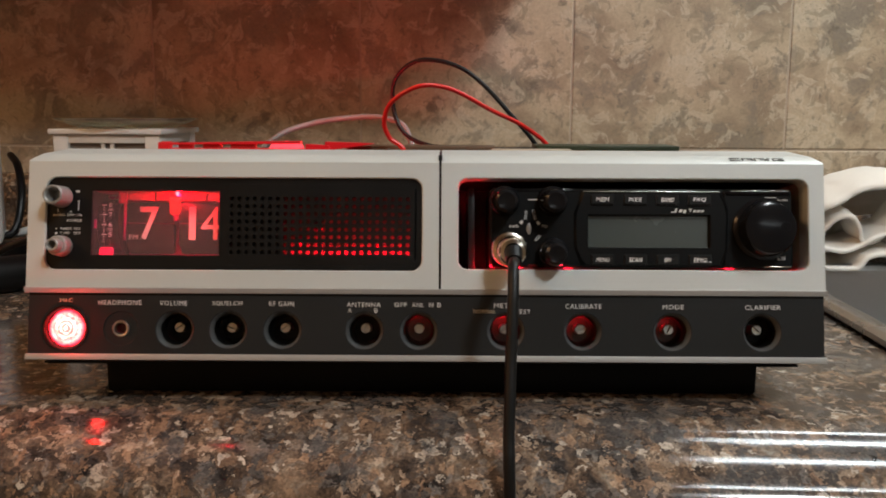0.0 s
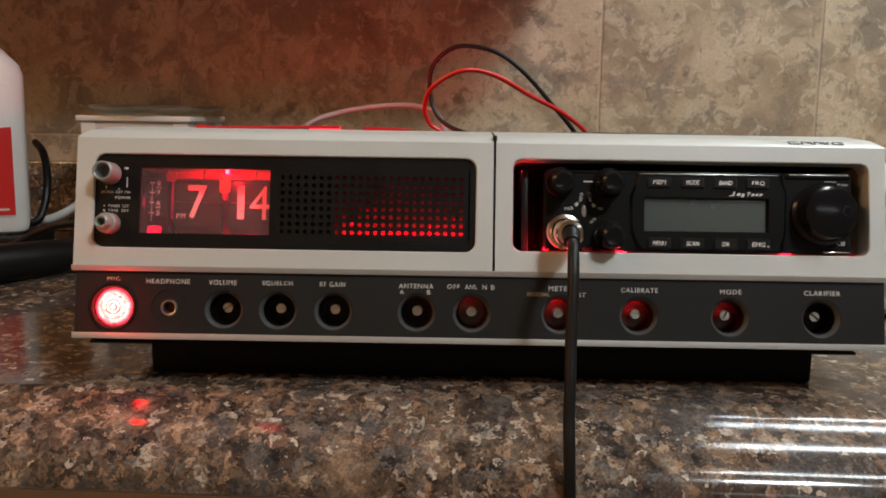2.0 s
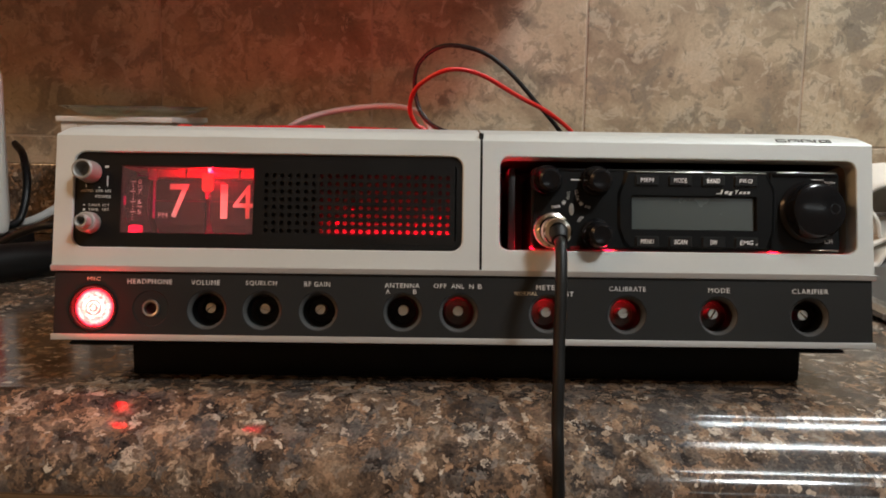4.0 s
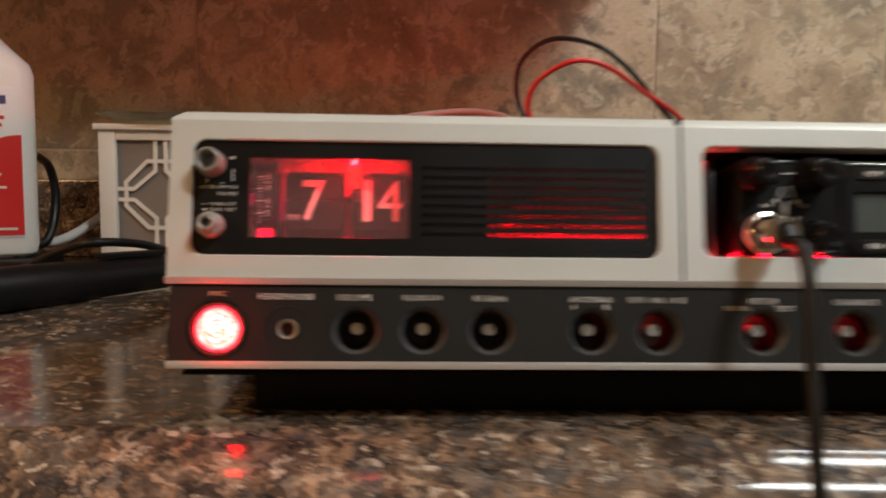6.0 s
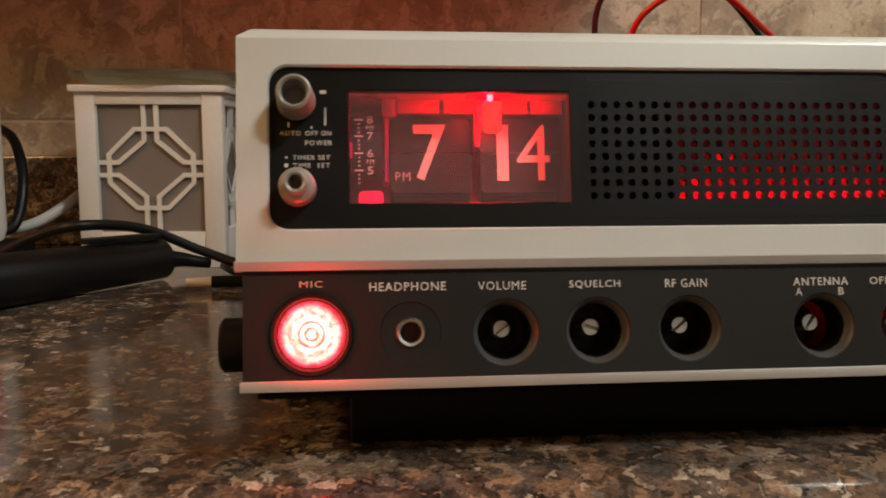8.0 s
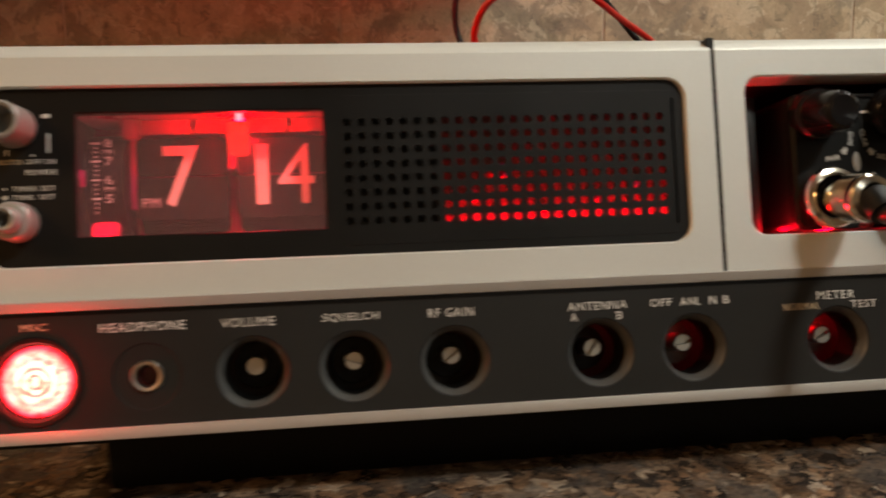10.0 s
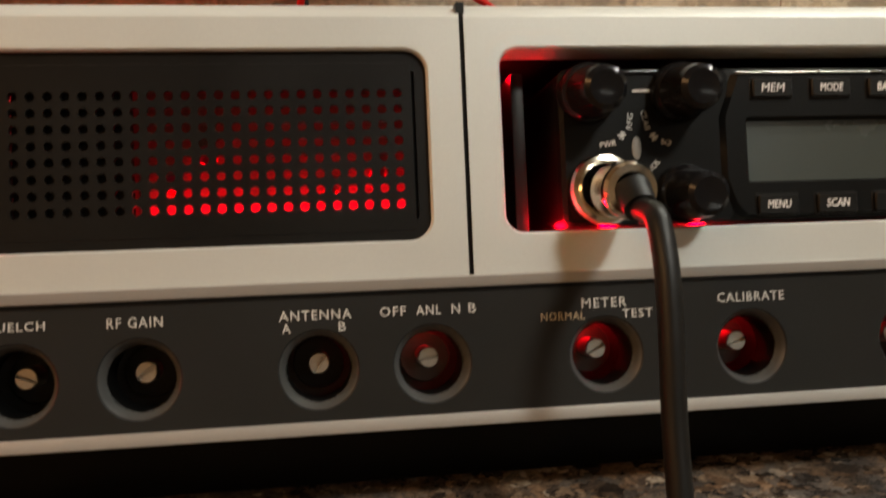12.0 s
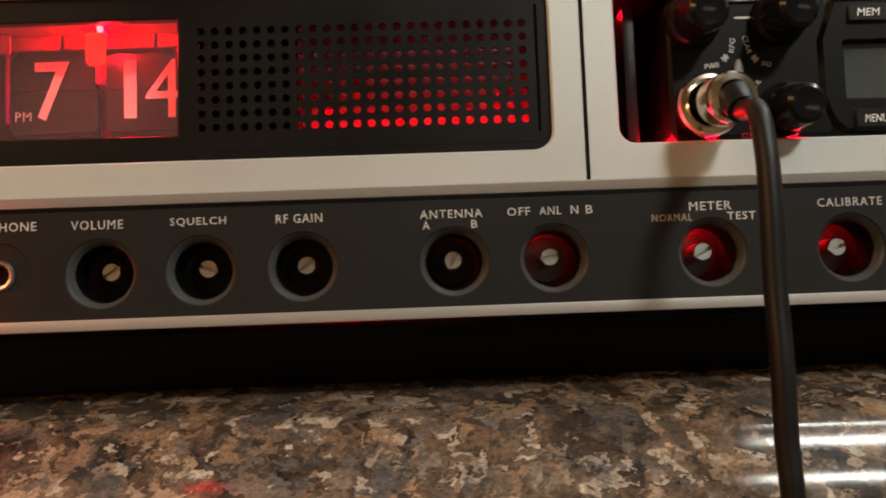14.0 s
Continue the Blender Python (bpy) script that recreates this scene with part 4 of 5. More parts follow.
for x, w in ((-0.17, 0.30), (-0.09, 0.62)):
    point_lamp("chassis_glow", LEVEL @ Vector((x, 0.245, 0.134)), w, RED, 0.004)


# ---------- the transceiver in the bay ----------
trx = empty("transceiver", "glossy black mobile transceiver with grey display in the bay", "transceiver")
YT = -0.0110
YB = YT - 0.0019
part("body", plate(0.1265, 0.1118, 0.0910, 0.0238, 0.003, YT + 0.0036, 0.047, 0.001), BLACK, trx, "", FACE)

def front_panel():
    """The transceiver's face, open behind the display."""
    bm = plate(0.0628, 0.1118, 0.0275, 0.0240, 0.003, YT - 0.0005, YT + 0.004, 0.0012)
    plate(0.1967, 0.1118, 0.0210, 0.0240, 0.003, YT - 0.0005, YT + 0.004, 0.0012, 5, bm)
    box(0.0880, 0.1760, YT - 0.0001, YT + 0.004, 0.0880, 0.0990, 0.0004, bm)
    box(0.0880, 0.1760, YT - 0.0001, YT + 0.004, 0.1205, 0.1356, 0.0004, bm)
    return bm


part("front_panel", front_panel(), FLAT_BLACK, trx, "satin black front panel", FACE)


def bezel():
    """Raised display surround with sloped ends."""
    bm = bmesh.new()
    front = [(0.0905, 0.0925), (0.0875, 0.1010), (0.0875, 0.1200), (0.0925, 0.1330), (0.1730, 0.1330), (0.1775, 0.1240), (0.1765, 0.0990), (0.1730, 0.0898), (0.0935, 0.0898)]
    cx, cz = 0.132, 0.111
    loops = []
    for g, y in ((1.045, YT), (1.02, YT - 0.0012), (1.0, YB)):
        loops.append([bm.verts.new((cx + (x - cx) * g, y, cz + (z - cz) * g)) for x, z in front])
    for a, b in zip(loops, loops[1:]):
        for k in range(len(front)):
            j = (k + 1) % len(front)
            bm.faces.new((a[k], a[j], b[j], b[k]))
    # the front, with the display's opening sunk into it
    holed(bm, (0.0900, 0.1760, 0.0975, 0.1215), (0.1310, 0.1097, 0.0366, 0.0098, 0.0008), [(0.0005, YB), (0, YB + 0.0005), (-0.0004, YB + 0.0042)], 3)
    for piece in ([(0.0900, 0.1215), (0.0925, 0.1330), (0.1730, 0.1330), (0.1770, 0.1240), (0.1760, 0.1215)], [(0.0900, 0.0975), (0.0900, 0.0935), (0.0935, 0.0898), (0.1730, 0.0898), (0.1760, 0.0975)],
                  [(0.0875, 0.1200), (0.0925, 0.1330), (0.0900, 0.1215), (0.0900, 0.0975), (0.0900, 0.0935), (0.0875, 0.1010)], [(0.1760, 0.0975), (0.1760, 0.1215), (0.1775, 0.1240), (0.1765, 0.0990)]):
        bm.faces.new([bm.verts.new((x, YB, z)) for x, z in piece])
    return bm


part("display_bezel", bezel(), FLAT_BLACK, trx, "raised black display surround", FACE)
part("display", plate(0.1310, 0.1097, 0.0366, 0.0098, 0.0006, YB + 0.0032, YB + 0.0040, 0.0002), LCD, trx, "unlit grey-green display", FACE)
# highlights on the glossy top edges, drawn as thin steel strips
part("edge_glint", box(0.0915, 0.1735, YB - 0.0006, YB + 0.001, 0.1335, 0.1341, 0.0002), STEEL, trx, "thin steel strip drawn for the edge highlight", FACE)
part("edge_glint", box(0.1800, 0.2150, YT - 0.0020, YT - 0.0012, 0.1342, 0.1347, 0.0002), STEEL, trx, "thin steel strip drawn for the edge highlight", FACE)
for row, z in ((("MEM", "MODE", "BAND", "FRQ"), 0.1288), (("MENU", "SCAN", "DW", "EMG"), 0.0926)):
    for body, x in zip(row, (0.1030, 0.1226, 0.1420, 0.1612)):
        b = part("button", plate(x, z, 0.0066, 0.0030, 0.0007, YB - 0.0014, YB + 0.001, 0.0004), BLACK, trx, "black push button with white print", FACE)
        part("button_gap", plate(x, z, 0.0072, 0.0036, 0.0008, YB - 0.0002, YB + 0.001, 0.0001), BLACK, trx, "", FACE)
        lettering(body, x, z, 0.0042 if body == "DW" else 0.0078, 0.0026, YB - 0.0014, BUTTON_INK, b, Matrix.Identity(4), "button_lettering", 0.15, 0.012, 1.0)
part("button_mark", box(0.1664, 0.1676, YB - 0.0018, YB - 0.0012, 0.0913, 0.0917), BUTTON_INK, trx, "", FACE)
# maker's mark as plain slanted bars
mk = bmesh.new()
for x0, x1, z0, z1 in ((0.1438, 0.1466, 0.1212, 0.1217), (0.1462, 0.1472, 0.1212, 0.1238), (0.1486, 0.1506, 0.1214, 0.1230), (0.1512, 0.1528, 0.1208, 0.1228), (0.1545, 0.1565, 0.1230, 0.1236), (0.1551, 0.1557, 0.1214, 0.1230),
                       (0.1572, 0.1588, 0.1214, 0.1228), (0.1595, 0.1611, 0.1214, 0.1228), (0.1618, 0.1634, 0.1214, 0.1228)):
    v = [mk.verts.new(p) for p in ((x0, YB - 0.0003, z0), (x1, YB - 0.0003, z0), (x1 + 0.0008, YB - 0.0003, z1), (x0 + 0.0008, YB - 0.0003, z1))]
    mk.faces.new(v)
part("maker_mark", mk, WHITE_INK, trx, "pale maker's mark above the display", FACE)


LEAN = pose(0, 0, 0, 6, 1.5)


def small_knob():
    return lathe([(0.0092, -0.0015), (0.0092, 0.0022), (0.0088, 0.0034), (0.0080, 0.0044), (0.0076, 0.0075), (0.0071, 0.0138), (0.0065, 0.0162), (0.0050, 0.0174), (0.0034, 0.0171), (0.0, 0.0168)], 36)


for x, z in ((0.0440, 0.1280), (0.0730, 0.1280), (0.0733, 0.0968)):
    part("knob", small_knob(), GLOSS, trx, "small glossy black knob", FACE @ forward(x, YT - 0.001, z) @ LEAN)
big = [(0.0188, -0.0015), (0.0188, 0.0014), (0.0172, 0.0026), (0.0163, 0.0040), (0.0157, 0.0110), (0.0149, 0.0130), (0.0122, 0.0139), (0.0, 0.0135)]
part("tuning_knob", lathe(big, 48), GLOSS, trx, "large glossy black tuning knob", FACE @ forward(0.2000, YT - 0.001, 0.1115))
part("finger_dimple", lathe([(0.0, -0.0006), (0.0018, -0.0003), (0.0026, 0.0003), (0.0030, 0.0003), (0.0033, -0.0002)], 24), GLOSS, trx, "", FACE @ forward(0.2085, YT - 0.0146, 0.1120))
for body, x, z, w, h, turn in (("PWR", 0.0499, 0.1126, 0.0052, 0.0018, -8), ("RFG", 0.0571, 0.1194, 0.0050, 0.0018, -82), ("CLAR", 0.0622, 0.1196, 0.0062, 0.0018, 78), ("SQ", 0.0684, 0.1127, 0.0034, 0.0018, 8), ("VOL", 0.0642, 0.1057, 0.0044, 0.0018, -48)):
    lettering(body, 0, 0, w, h, 0, WHITE_INK, trx, FACE @ Matrix.Translation((x, YT - 0.0005, z)) @ pose(0, 0, 0, 0, turn), "knob_lettering", 0.1, 0.0, 1.0)
lettering("OFF", 0.0612, 0.0886, 0.0054, 0.0018, YT - 0.0005, LABEL_RED, trx, FACE, "knob_lettering", 0.15)
for x, z, turn in ((0.0545, 0.1152, 40), (0.0645, 0.1147, -40)):
    arrow = bmesh.new()
    for a in (0, 50, -50):
        merged(box(-0.00025, 0.00025, -0.0003, 0.0003, -0.0014, 0.0012), arrow, pose(0, 0, 0, 0, a))
    part("scale_mark", arrow, WHITE_INK, trx, "", FACE @ Matrix.Translation((x, YT - 0.0006, z)) @ pose(0, 0, 0, 0, turn), smooth=False)
part("scale_mark", box(0.0585, 0.0640, YT - 0.0010, YT - 0.0004, 0.1284, 0.1291), WHITE_INK, trx, "", FACE)
part("scale_mark", box(0.2010, 0.2080, YT - 0.0010, YT - 0.0004, 0.1305, 0.1308), WHITE_INK, trx, "", FACE)
part("rocker", lathe([(0.0, 0.0006), (0.0012, 0.0004), (0.0016, 0.0)], 16, None, Matrix.Diagonal((1, 2.4, 1, 1))), KNOB_GREY, trx, "", FACE @ forward(0.0590, YT - 0.0004, 0.1112))
lettering("CH", 0.2105, 0.0942, 0.0046, 0.0026, YT - 0.0005, WHITE_INK, trx, FACE)
lettering("PUSH", 0.2118, 0.1290, 0.0060, 0.0013, YT - 0.0005, WHITE_INK, trx, FACE)
part("top_ridge", box(0.1780, 0.2165, YT - 0.0016, YT + 0.002, 0.1322, 0.1345, 0.0006), GLOSS, trx, "", FACE)
part("top_ridge", box(0.0380, 0.0860, YT - 0.0012, YT + 0.002, 0.1338, 0.1352, 0.0005), GLOSS, trx, "", FACE)
part("lower_ridge", box(0.2000, 0.2160, YT - 0.0010, YT + 0.002, 0.0885, 0.0892, 0.0002), NICKEL, trx, "", FACE)

# ---------- microphone plug and cable ----------
plug = empty("microphone_cable", "black microphone cable with nickel screw plug hanging over the worktop", "cable")
PLUG = FACE @ forward(0.0470, YT - 0.0005, 0.0985)
part("socket_ring", lathe([(0.0095, -0.001), (0.0104, 0.0), (0.0107, 0.0010), (0.0107, 0.0042), (0.0100, 0.0054), (0.0086, 0.0058), (0.0076, 0.0054), (0.0072, 0.0010)], 44), NICKEL, plug, "nickel socket ring", PLUG)
STEM = PLUG @ LEAN
part("plug_neck", lathe([(0.0062, 0.0030), (0.0062, 0.0160)], 36), NICKEL, plug, "smooth nickel neck", STEM)
collar = [(0.0060, 0.0130), (0.0074, 0.0132)]
for k in range(6):
    collar += [(0.0081, 0.0140 + k * 0.0013), (0.0078, 0.0146 + k * 0.0013)]
part("plug_collar", lathe(collar + [(0.0081, 0.0222), (0.0080, 0.0240), (0.0072, 0.0252), (0.0052, 0.0256)], 44), NICKEL, plug, "ribbed nickel collar", STEM)
P0 = STEM @ Vector((0, 0, 0.0248))
P1 = STEM @ Vector((0.0, -0.0048, 0.0308))
part("strain_relief", tube([P0, (P0 + P1) / 2, P1], (0.0054, 0.0046), 18), RUBBER, plug, "black rubber strain relief")
part("cord", tube([P0, P1, (0.0479, -0.0345, 0.0915), (0.0478, -0.0425, 0.0815), (0.0474, -0.0484, 0.0660), (0.0467, -0.0548, 0.0440), (0.0464, -0.0615, 0.0250), (0.0460, -0.0670, 0.0050), (0.0466, -0.0735, -0.0200), (0.0485, -0.0770, -0.0900), (0.0500, -0.0780, -0.2500)], 0.0032, 16), RUBBER, plug, "")

# ---------- wires above the radio ----------
WIRES = (
    ("power_wire", "black power wire looping above the open radio", RUBBER, 0.0020,
     [(0.0819, 0.272, 0.11), (0.0789, 0.272, 0.1416), (0.0517, 0.27, 0.175), (0.0258, 0.268, 0.2019), (0.0018, 0.27, 0.2166), (-0.0288, 0.276, 0.22), (-0.0499, 0.288, 0.2047), (-0.0529, 0.296, 0.1792), (-0.0429, 0.292, 0.1568), (-0.0188, 0.284, 0.1453), (0.0268, 0.27, 0.1407), (0.0308, 0.262, 0.11)]),
    ("power_wire", "red power wire looping above the open radio", RED_WIRE, 0.0019,
     [(0.09230000000000001, 0.272, 0.11), (0.0893, 0.272, 0.1416), (0.0656, 0.255, 0.1627), (0.036, 0.232, 0.177), (0.0041, 0.212, 0.1933), (-0.021, 0.2, 0.1959), (-0.0443, 0.205, 0.1836), (-0.0517, 0.212, 0.1673), (-0.0473, 0.215, 0.1538), (-0.0357, 0.215, 0.1431), (-0.0337, 0.212, 0.11)]),
    ("grey_cable", "grey cable rising behind the radio", GREY_WIRE, 0.0029,
     [(-0.2924, 0.41, 0.004), (-0.2624, 0.405, 0.03), (-0.2424, 0.4, 0.09), (-0.1924, 0.4, 0.1445), (-0.154, 0.42, 0.1624), (-0.0994, 0.42, 0.1699), (-0.0675, 0.4, 0.1676), (-0.0478, 0.37, 0.1573), (-0.0358, 0.345, 0.12), (-0.025799999999999997, 0.33, 0.05)]))
for name, label, mat, r, pts in WIRES:
    tagged(part(name, tube(pts, r, 12), mat), label, "wire")

# ---------- lantern with its glass dish ----------
lantern = empty("lantern", "white wooden lantern box with octagonal lattice front", "lantern", m=Matrix.Translation((-0.394, 0.460, 0.0)))
LW, LH = 0.0610, 0.1550
for sx in (-1, 1):
    for sy in (0, 1):
        x, y = sx * (LW - 0.0085), sy * (2 * LW - 0.017)
        part("post", box(x - 0.0085, x + 0.0085, y, y + 0.017, 0.0, LH - 0.006, 0.001), WHITE_WOOD, lantern)
part("lid", box(-LW - 0.004, LW + 0.004, -0.004, 2 * LW + 0.004, LH - 0.006, LH, 0.0012), WHITE_WOOD, lantern, "white lid board")


def lattice():
    """Paired bars that draw an octagon, in a panel 2 by 2 units."""
    lines = []
    for s in (1, -1):
        lines += [((-0.30, s * 0.62), (0.30, s * 0.62)), ((s * 0.80, -0.22), (s * 0.80, 0.22))]
        for u in (1, -1):
            lines += [((u * 0.12, s * 1.0), (u * 0.12, s * 0.44)), ((s * 1.0, u * 0.10), (s * 0.62, u * 0.10))]
            lines += [((u * 0.30, s * 0.62), (u * 0.80, s * 0.22)), ((u * 0.12, s * 0.44), (u * 0.62, s * 0.10))]
    return lines


def lattice_side(turn, dx, dy):
    base = Matrix.Translation((dx, dy, 0)) @ pose(0, 0, 0, 0, 0, turn)
    hw, hz, cz = LW - 0.017, 0.0540, 0.0850
    part("screen", box(-hw, hw, 0.006, 0.007, cz - hz, cz + hz), MESH_CLOTH, lantern, "grey translucent screen", base)
    part("rail", box(-hw, hw, 0.001, 0.013, cz + hz, LH - 0.006, 0.0008), WHITE_WOOD, lantern, "", base)
    part("rail", box(-hw, hw, 0.001, 0.013, 0.0, cz - hz, 0.0008), WHITE_WOOD, lantern, "", base)
    bm = bmesh.new()
    for q, ((ax, az), (bx, bz)) in enumerate(lattice()):
        a, b = Vector((ax * hw, 0.0, cz + az * hz)), Vector((bx * hw, 0.0, cz + bz * hz))
        d = (b - a)
        n = Vector((-d.z, 0, d.x)).normalized() * 0.0019
        e = d.normalized() * 0.0010
        vs = []
        for y in (0.0025 + 0.00004 * q, 0.0060 - 0.00004 * q):
            vs.append([bm.verts.new(p + Vector((0, y, 0))) for p in (a - e - n, b + e - n, b + e + n, a - e + n)])
        bm.faces.new(vs[0])
        bm.faces.new(vs[1][::-1])
        for k in range(4):
            bm.faces.new((vs[0][k], vs[0][(k + 1) % 4], vs[1][(k + 1) % 4], vs[1][k]))
    part("lattice", bm, WHITE_WOOD, lantern, "white octagonal lattice", base, smooth=False)


lattice_side(0, 0, 0)
lattice_side(90, LW, LW)
lattice_side(-90, -LW, LW)
lattice_side(180, 0, 2 * LW)
dish = lathe([(0.0, 0.0), (0.050, 0.0), (0.066, 0.004), (0.082, 0.0105), (0.083, 0.0115), (0.080, 0.0110), (0.064, 0.0056), (0.048, 0.0020), (0.0, 0.0018)], 48)
tagged(part("glass_dish", dish, GREEN_GLASS, None, "", Matrix.Translation((-0.394, 0.521, LH + 0.0004))), "shallow greenish glass dish on the lantern's lid", "dish")


# ---------- white jug ----------
jug = empty("plastic_jug", "white plastic jug with red and white label", "jug", m=pose(-0.5860, 0.424, 0.026, 0, 0, 27))


def jug_body():
    bm = bmesh.new()
    loops = []
    for z, hx, hy, r in ((0.0, 0.070, 0.043, 0.015), (0.004, 0.075, 0.048, 0.016), (0.012, 0.077, 0.050, 0.017), (0.10, 0.077, 0.050, 0.017), (0.172, 0.077, 0.050, 0.017), (0.182, 0.074, 0.048, 0.020),
                         (0.205, 0.052, 0.038, 0.03), (0.232, 0.030, 0.028, 0.024), (0.252, 0.018, 0.018, 0.0175), (0.275, 0.0165, 0.0165, 0.016)):
        loops.append([bm.verts.new((x, y, z)) for x, y in sum(loop_points(0, 0, hx, hy, r, 7), [])])
    for a, b in zip(loops, loops[1:]):
        for k in range(len(a)):
            j = (k + 1) % len(a)
            bm.faces.new((a[k], a[j], b[j], b[k]))
    bm.faces.new(loops[0][::-1])
    bm.faces.new(loops[-1])
    return bm


part("bottle", jug_body(), WHITE_PLASTIC, jug)
part("cap", lathe([(0.0, 0.300), (0.017, 0.300), (0.0185, 0.298), (0.0185, 0.272)], 32), LABEL_RED, jug, "red screw cap")
part("label", box(-0.060, 0.0640, -0.0512, -0.0498, 0.020, 0.160, 0.0004), LABEL_WHITE, jug, "white paper label")
wave = bmesh.new()
low, high = [], []
for k in range(21):
    x = -0.060 + 0.124 * k / 20
    low.append(wave.verts.new((x, -0.0516, 0.022)))
    high.append(wave.verts.new((x, -0.0516, 0.082 + 0.034 / (1 + math.exp(-(x - 0.032) * 160)))))
for k in range(20):
    wave.faces.new((low[k], low[k + 1], high[k + 1], high[k]))
part("label_field", wave, LABEL_RED, jug, "red field with a wavy top")
for x0, x1, z in ((-0.02, 0.046, 0.078), (-0.02, 0.040, 0.072), (0.0, 0.050, 0.066), (0.028, 0.058, 0.027)):
    part("label_print", box(x0, x1, -0.0521, -0.0517, z, z + 0.0022), WHITE_INK, jug)
for x0, x1, z in ((0.0, 0.050, 0.130), (0.0, 0.048, 0.123)):
    part("label_print", box(x0, x1, -0.0517, -0.0513, z, z + 0.0034), LABEL_RED, jug)
part("label_print", box(0.0, 0.052, -0.0517, -0.0513, 0.144, 0.152), LABEL_BLUE, jug)

tagged(part("black_case", box(-0.69, -0.497, 0.385, 0.475, 0.0, 0.0258, 0.004), BLACK), "flat black case under the white jug", "case")

# ---------- black iron, cords, tube beside the radio ----------
iron = empty("hand_tool", "black corded hand tool lying on the worktop", "tool")
part("handle", tube([(-0.570, 0.090, 0.021), (-0.510, 0.180, 0.020), (-0.455, 0.270, 0.0185), (-0.408, 0.342, 0.0175), (-0.372, 0.398, 0.0165)], (0.021, 0.0155), 24), BLACK, iron)
part("clip", box(-0.034, 0.034, -0.0055, 0.0055, 0.0, 0.0045, 0.0012), BLACK, iron, "black lever clip", pose(-0.392, 0.366, 0.034, 0, 2, 57))
part("strain_relief", tube([(-0.374, 0.396, 0.0165), (-0.360, 0.412, 0.014), (-0.340, 0.425, 0.009)], (0.008, 0.004), 12), RUBBER, iron)
CORDS = (
    ("electric_cable", "black electric cable curving beside the white jug", RUBBER, 0.0045, [(-0.560, 0.560, 0.120), (-0.530, 0.520, 0.108), (-0.512, 0.490, 0.074), (-0.514, 0.470, 0.036), (-0.530, 0.440, 0.0315), (-0.510, 0.385, 0.016), (-0.560, 0.330, 0.006), (-0.680, 0.300, 0.006)]),
    ("electric_cable", "black electric cable lying over the hand tool", RUBBER, 0.0040, [(-0.640, 0.340, 0.005), (-0.520, 0.370, 0.012), (-0.455, 0.365, 0.038), (-0.418, 0.360, 0.047), (-0.385, 0.400, 0.040), (-0.345, 0.420, 0.020), (-0.300, 0.410, 0.006), (-0.255, 0.370, 0.006)]),
    ("electric_cable", "thin black electric cable by the radio", RUBBER, 0.0028, [(-0.330, 0.430, 0.006), (-0.315, 0.400, 0.005), (-0.290, 0.380, 0.004), (-0.262, 0.350, 0.004)]),
    ("white_cable", "white electric cable between the jug and the lantern", WHITE_PLASTIC, 0.0048, [(-0.580, 0.520, 0.034), (-0.535, 0.495, 0.030), (-0.505, 0.490, 0.036), (-0.482, 0.500, 0.050), (-0.468, 0.520, 0.064), (-0.462, 0.560, 0.070)]))
for name, label, mat, r, pts in CORDS:
    tagged(part(name, tube(pts, r, 12), mat), label, "cable")
tip = empty("small_probe", "small dark probe with a pale tip on the worktop", "probe")
part("barrel", tube([(-0.323, 0.3475, 0.006), (-0.312, 0.349, 0.006), (-0.292, 0.352, 0.006)], 0.0045, 12), BLACK, tip)
part("tip", tube([(-0.341, 0.346, 0.006), (-0.333, 0.347, 0.006), (-0.323, 0.3475, 0.006)], (0.0030, 0.0040), 12), WHITE_PLASTIC, tip, "pale metal tip")

# ---------- sink and towel ----------
sink = empty("sink", "stainless steel kitchen sink set in the worktop", "sink")


def sink_shell():
    bm = bmesh.new()
    loops = []
    for g, z in ((0.010, 0.0008), (0.0135, 0.0035), (0.0130, 0.0075), (0.0085, 0.0110), (0.0015, 0.0122), (-0.0050, 0.0105), (-0.0095, 0.0060), (-0.012, -0.010), (-0.018, -0.17), (-0.05, -0.185)):
        loops.append([bm.verts.new((x, y, z)) for x, y in sum(loop_points(0.67, 0.2525, 0.325 + g, 0.2125 + g, 0.05 + g, 8), [])])
    for a, b in zip(loops, loops[1:]):
        for k in range(len(a)):
            j = (k + 1) % len(a)
            bm.faces.new((a[k], a[j], b[j], b[k]))
    bm.faces.new(loops[-1])
    return bm


part("basin", sink_shell(), STAINLESS, sink)


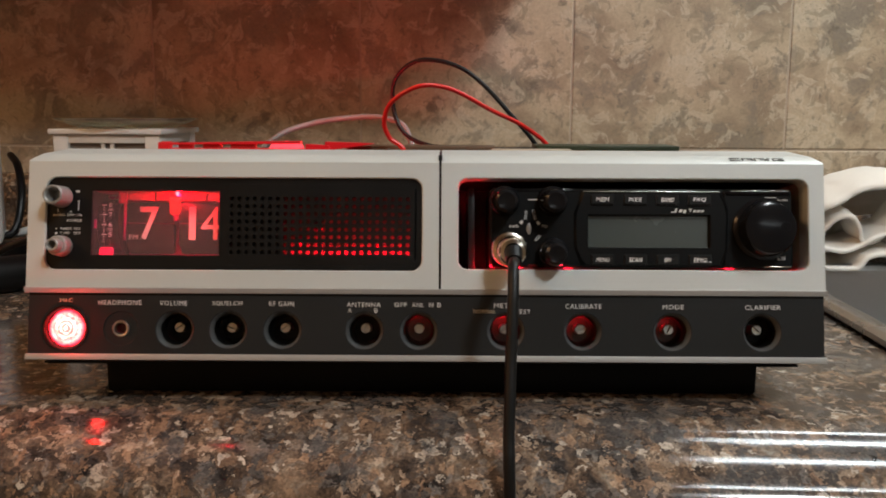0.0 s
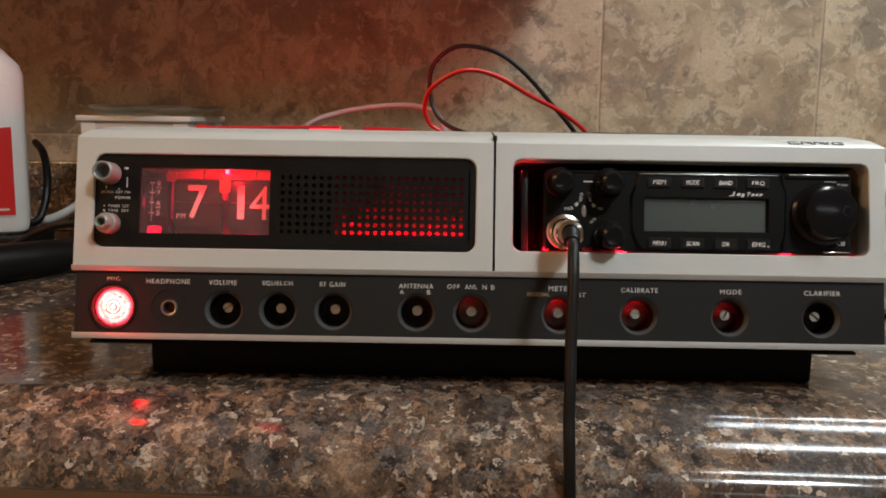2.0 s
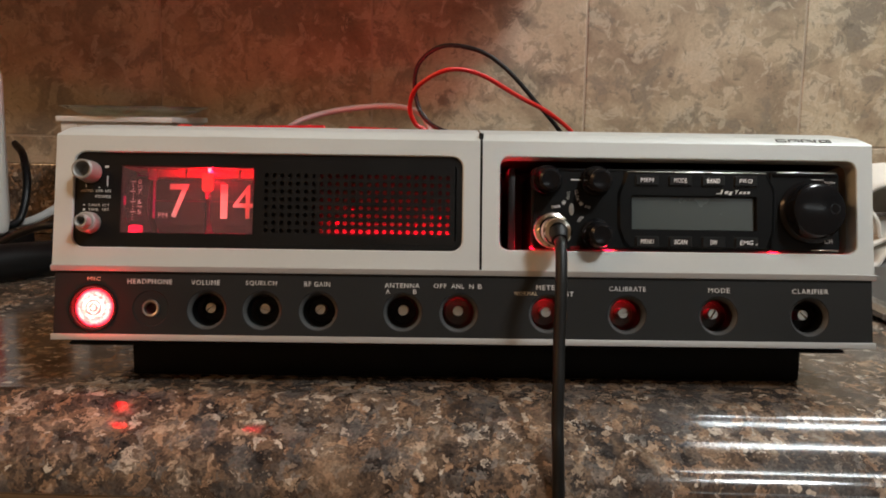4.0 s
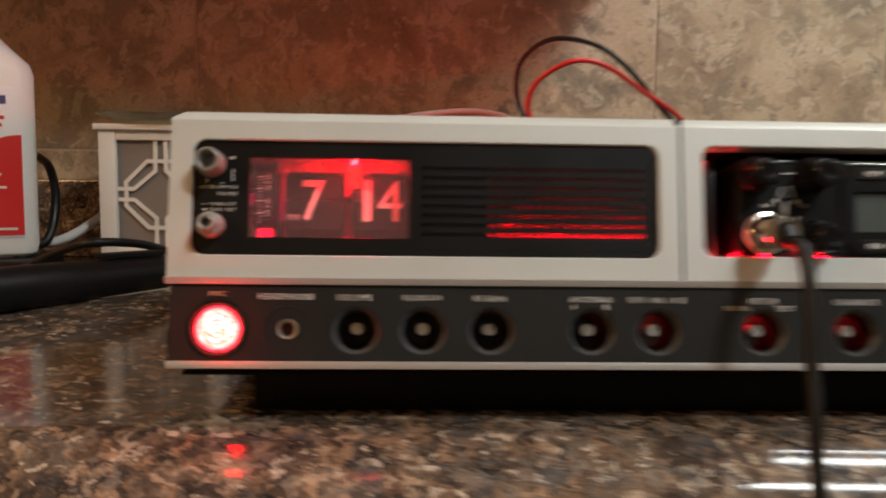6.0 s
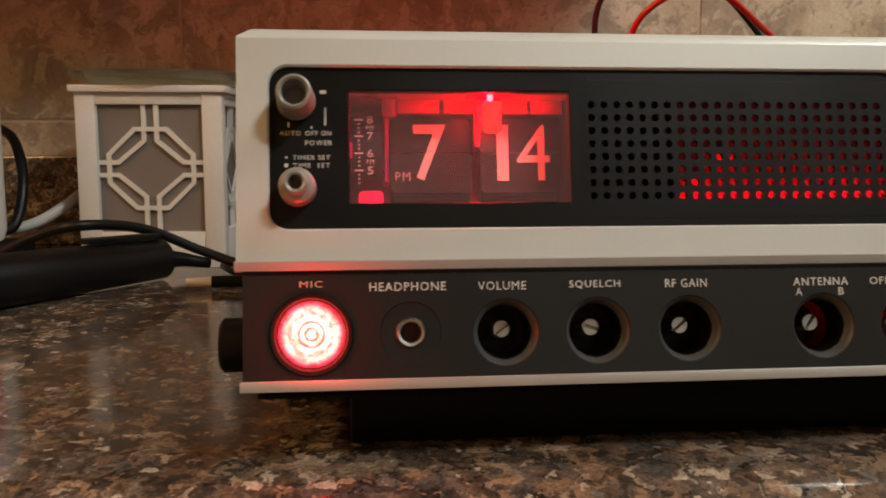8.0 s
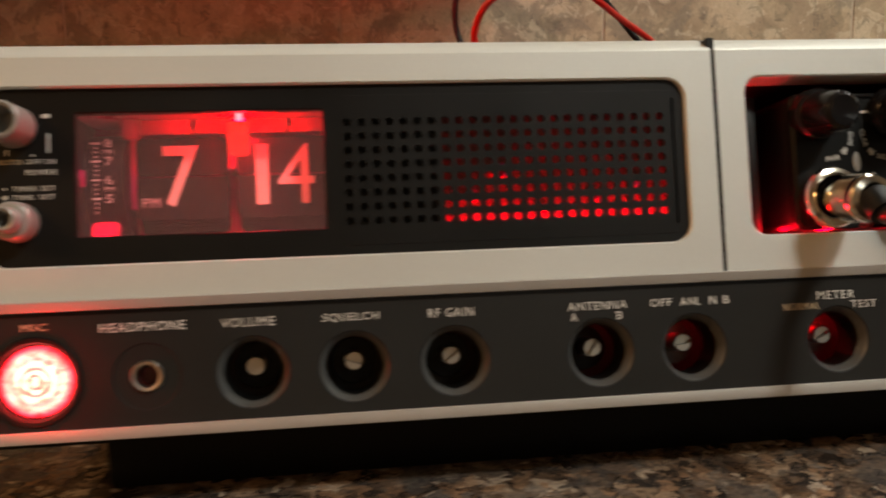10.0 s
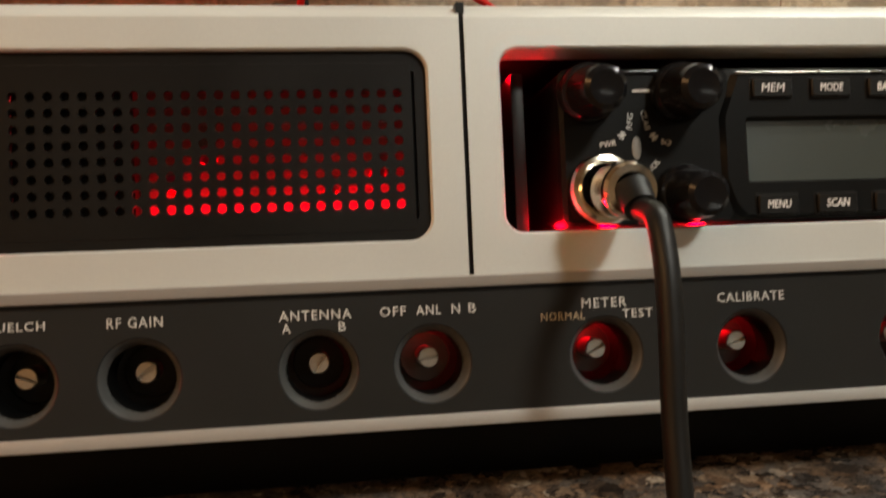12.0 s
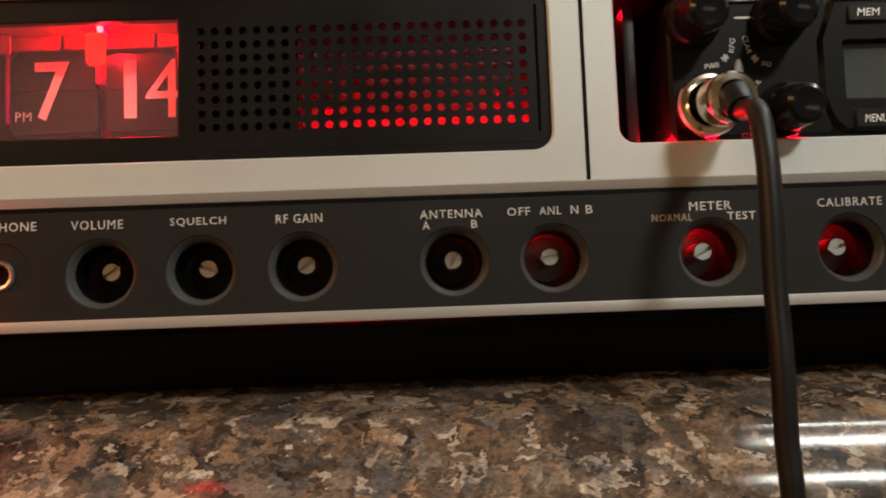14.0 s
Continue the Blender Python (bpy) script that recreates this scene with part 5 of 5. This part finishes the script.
FOLDS = (
    (0.455, 0.585, [(0.375, 0.066), (0.395, 0.086), (0.415, 0.097), (0.440, 0.110), (0.480, 0.116), (0.540, 0.112), (0.600, 0.100), (0.680, 0.060)]),
    (0.462, 0.560, [(0.375, 0.040), (0.400, 0.052), (0.416, 0.070), (0.432, 0.074), (0.442, 0.060), (0.446, 0.046), (0.462, 0.044), (0.478, 0.060), (0.492, 0.080), (0.520, 0.090)]),
    (0.450, 0.580, [(0.372, 0.046), (0.396, 0.040), (0.418, 0.034), (0.438, 0.038), (0.458, 0.050), (0.490, 0.060), (0.530, 0.066), (0.600, 0.058), (0.670, 0.030)]),
    (0.446, 0.575, [(0.372, 0.022), (0.398, 0.018), (0.422, 0.012), (0.436, 0.014), (0.447, 0.028), (0.470, 0.032), (0.505, 0.022), (0.540, 0.014), (0.600, 0.012), (0.690, 0.011)]))


def towel_mesh():
    """A crumpled cloth: four folded sheets of one towel, one over the other."""
    bm = bmesh.new()
    for q, (ya, yb, pts) in enumerate(FOLDS):
        line = spline([(x, 0, z) for x, z in pts], 9)
        grid = []
        for i, p in enumerate(line):
            row = []
            for k in range(19):
                v = k / 18
                y = ya + (yb - ya) * v
                n1 = noise.noise((p.x * 22, v * 3 + q * 5, q * 2.3))
                n2 = noise.noise((p.x * 60, v * 8, q * 1.1 + 4))
                sag = 0.016 * (1 - v) ** 6 if q == 0 else 0.006 * (1 - v) ** 5
                row.append(bm.verts.new((p.x + 0.004 * n2, y + 0.012 * n1 * (1 - v) + 0.003 * n2, max(0.010, p.z - sag - 0.30 * max(0, v - 0.55) ** 2 + 0.0045 * n1 + 0.0015 * n2))))
            grid.append(row)
        for i in range(len(grid) - 1):
            for k in range(18):
                bm.faces.new((grid[i][k], grid[i + 1][k], grid[i + 1][k + 1], grid[i][k + 1]))
    return bm


tw = part("towel", towel_mesh(), TOWEL)
sol = tw.modifiers.new("thick", "SOLIDIFY")
sol.thickness = 0.004
tagged(tw, "crumpled white cloth towel behind the sink", "towel")

# ---------- wall tiles, last ----------
TW, T0 = 0.2747, -0.408
rows_z = [(0.0, 0.1285), (0.1285, 0.403), (0.403, 0.6777)]
shared = {}
for za, zb in rows_z:
    bm = box(-TW / 2 + 0.0012, TW / 2 - 0.0012, 0.0, 0.0085, za + 0.0012, zb - 0.0012, 0.0012)
    me = bpy.data.meshes.new("tile")
    bmesh.ops.recalc_face_normals(bm, faces=bm.faces)
    bm.to_mesh(me)
    bm.free()
    me.materials.append(TILE)
    shared[za] = me
for za, zb in rows_z:
    for k in range(-4, 8):
        ob = new("tile", shared[za])
        ob.parent = wall
        ob.matrix_basis = pose(T0 + TW * (k + 0.5), WALL_Y, 0)
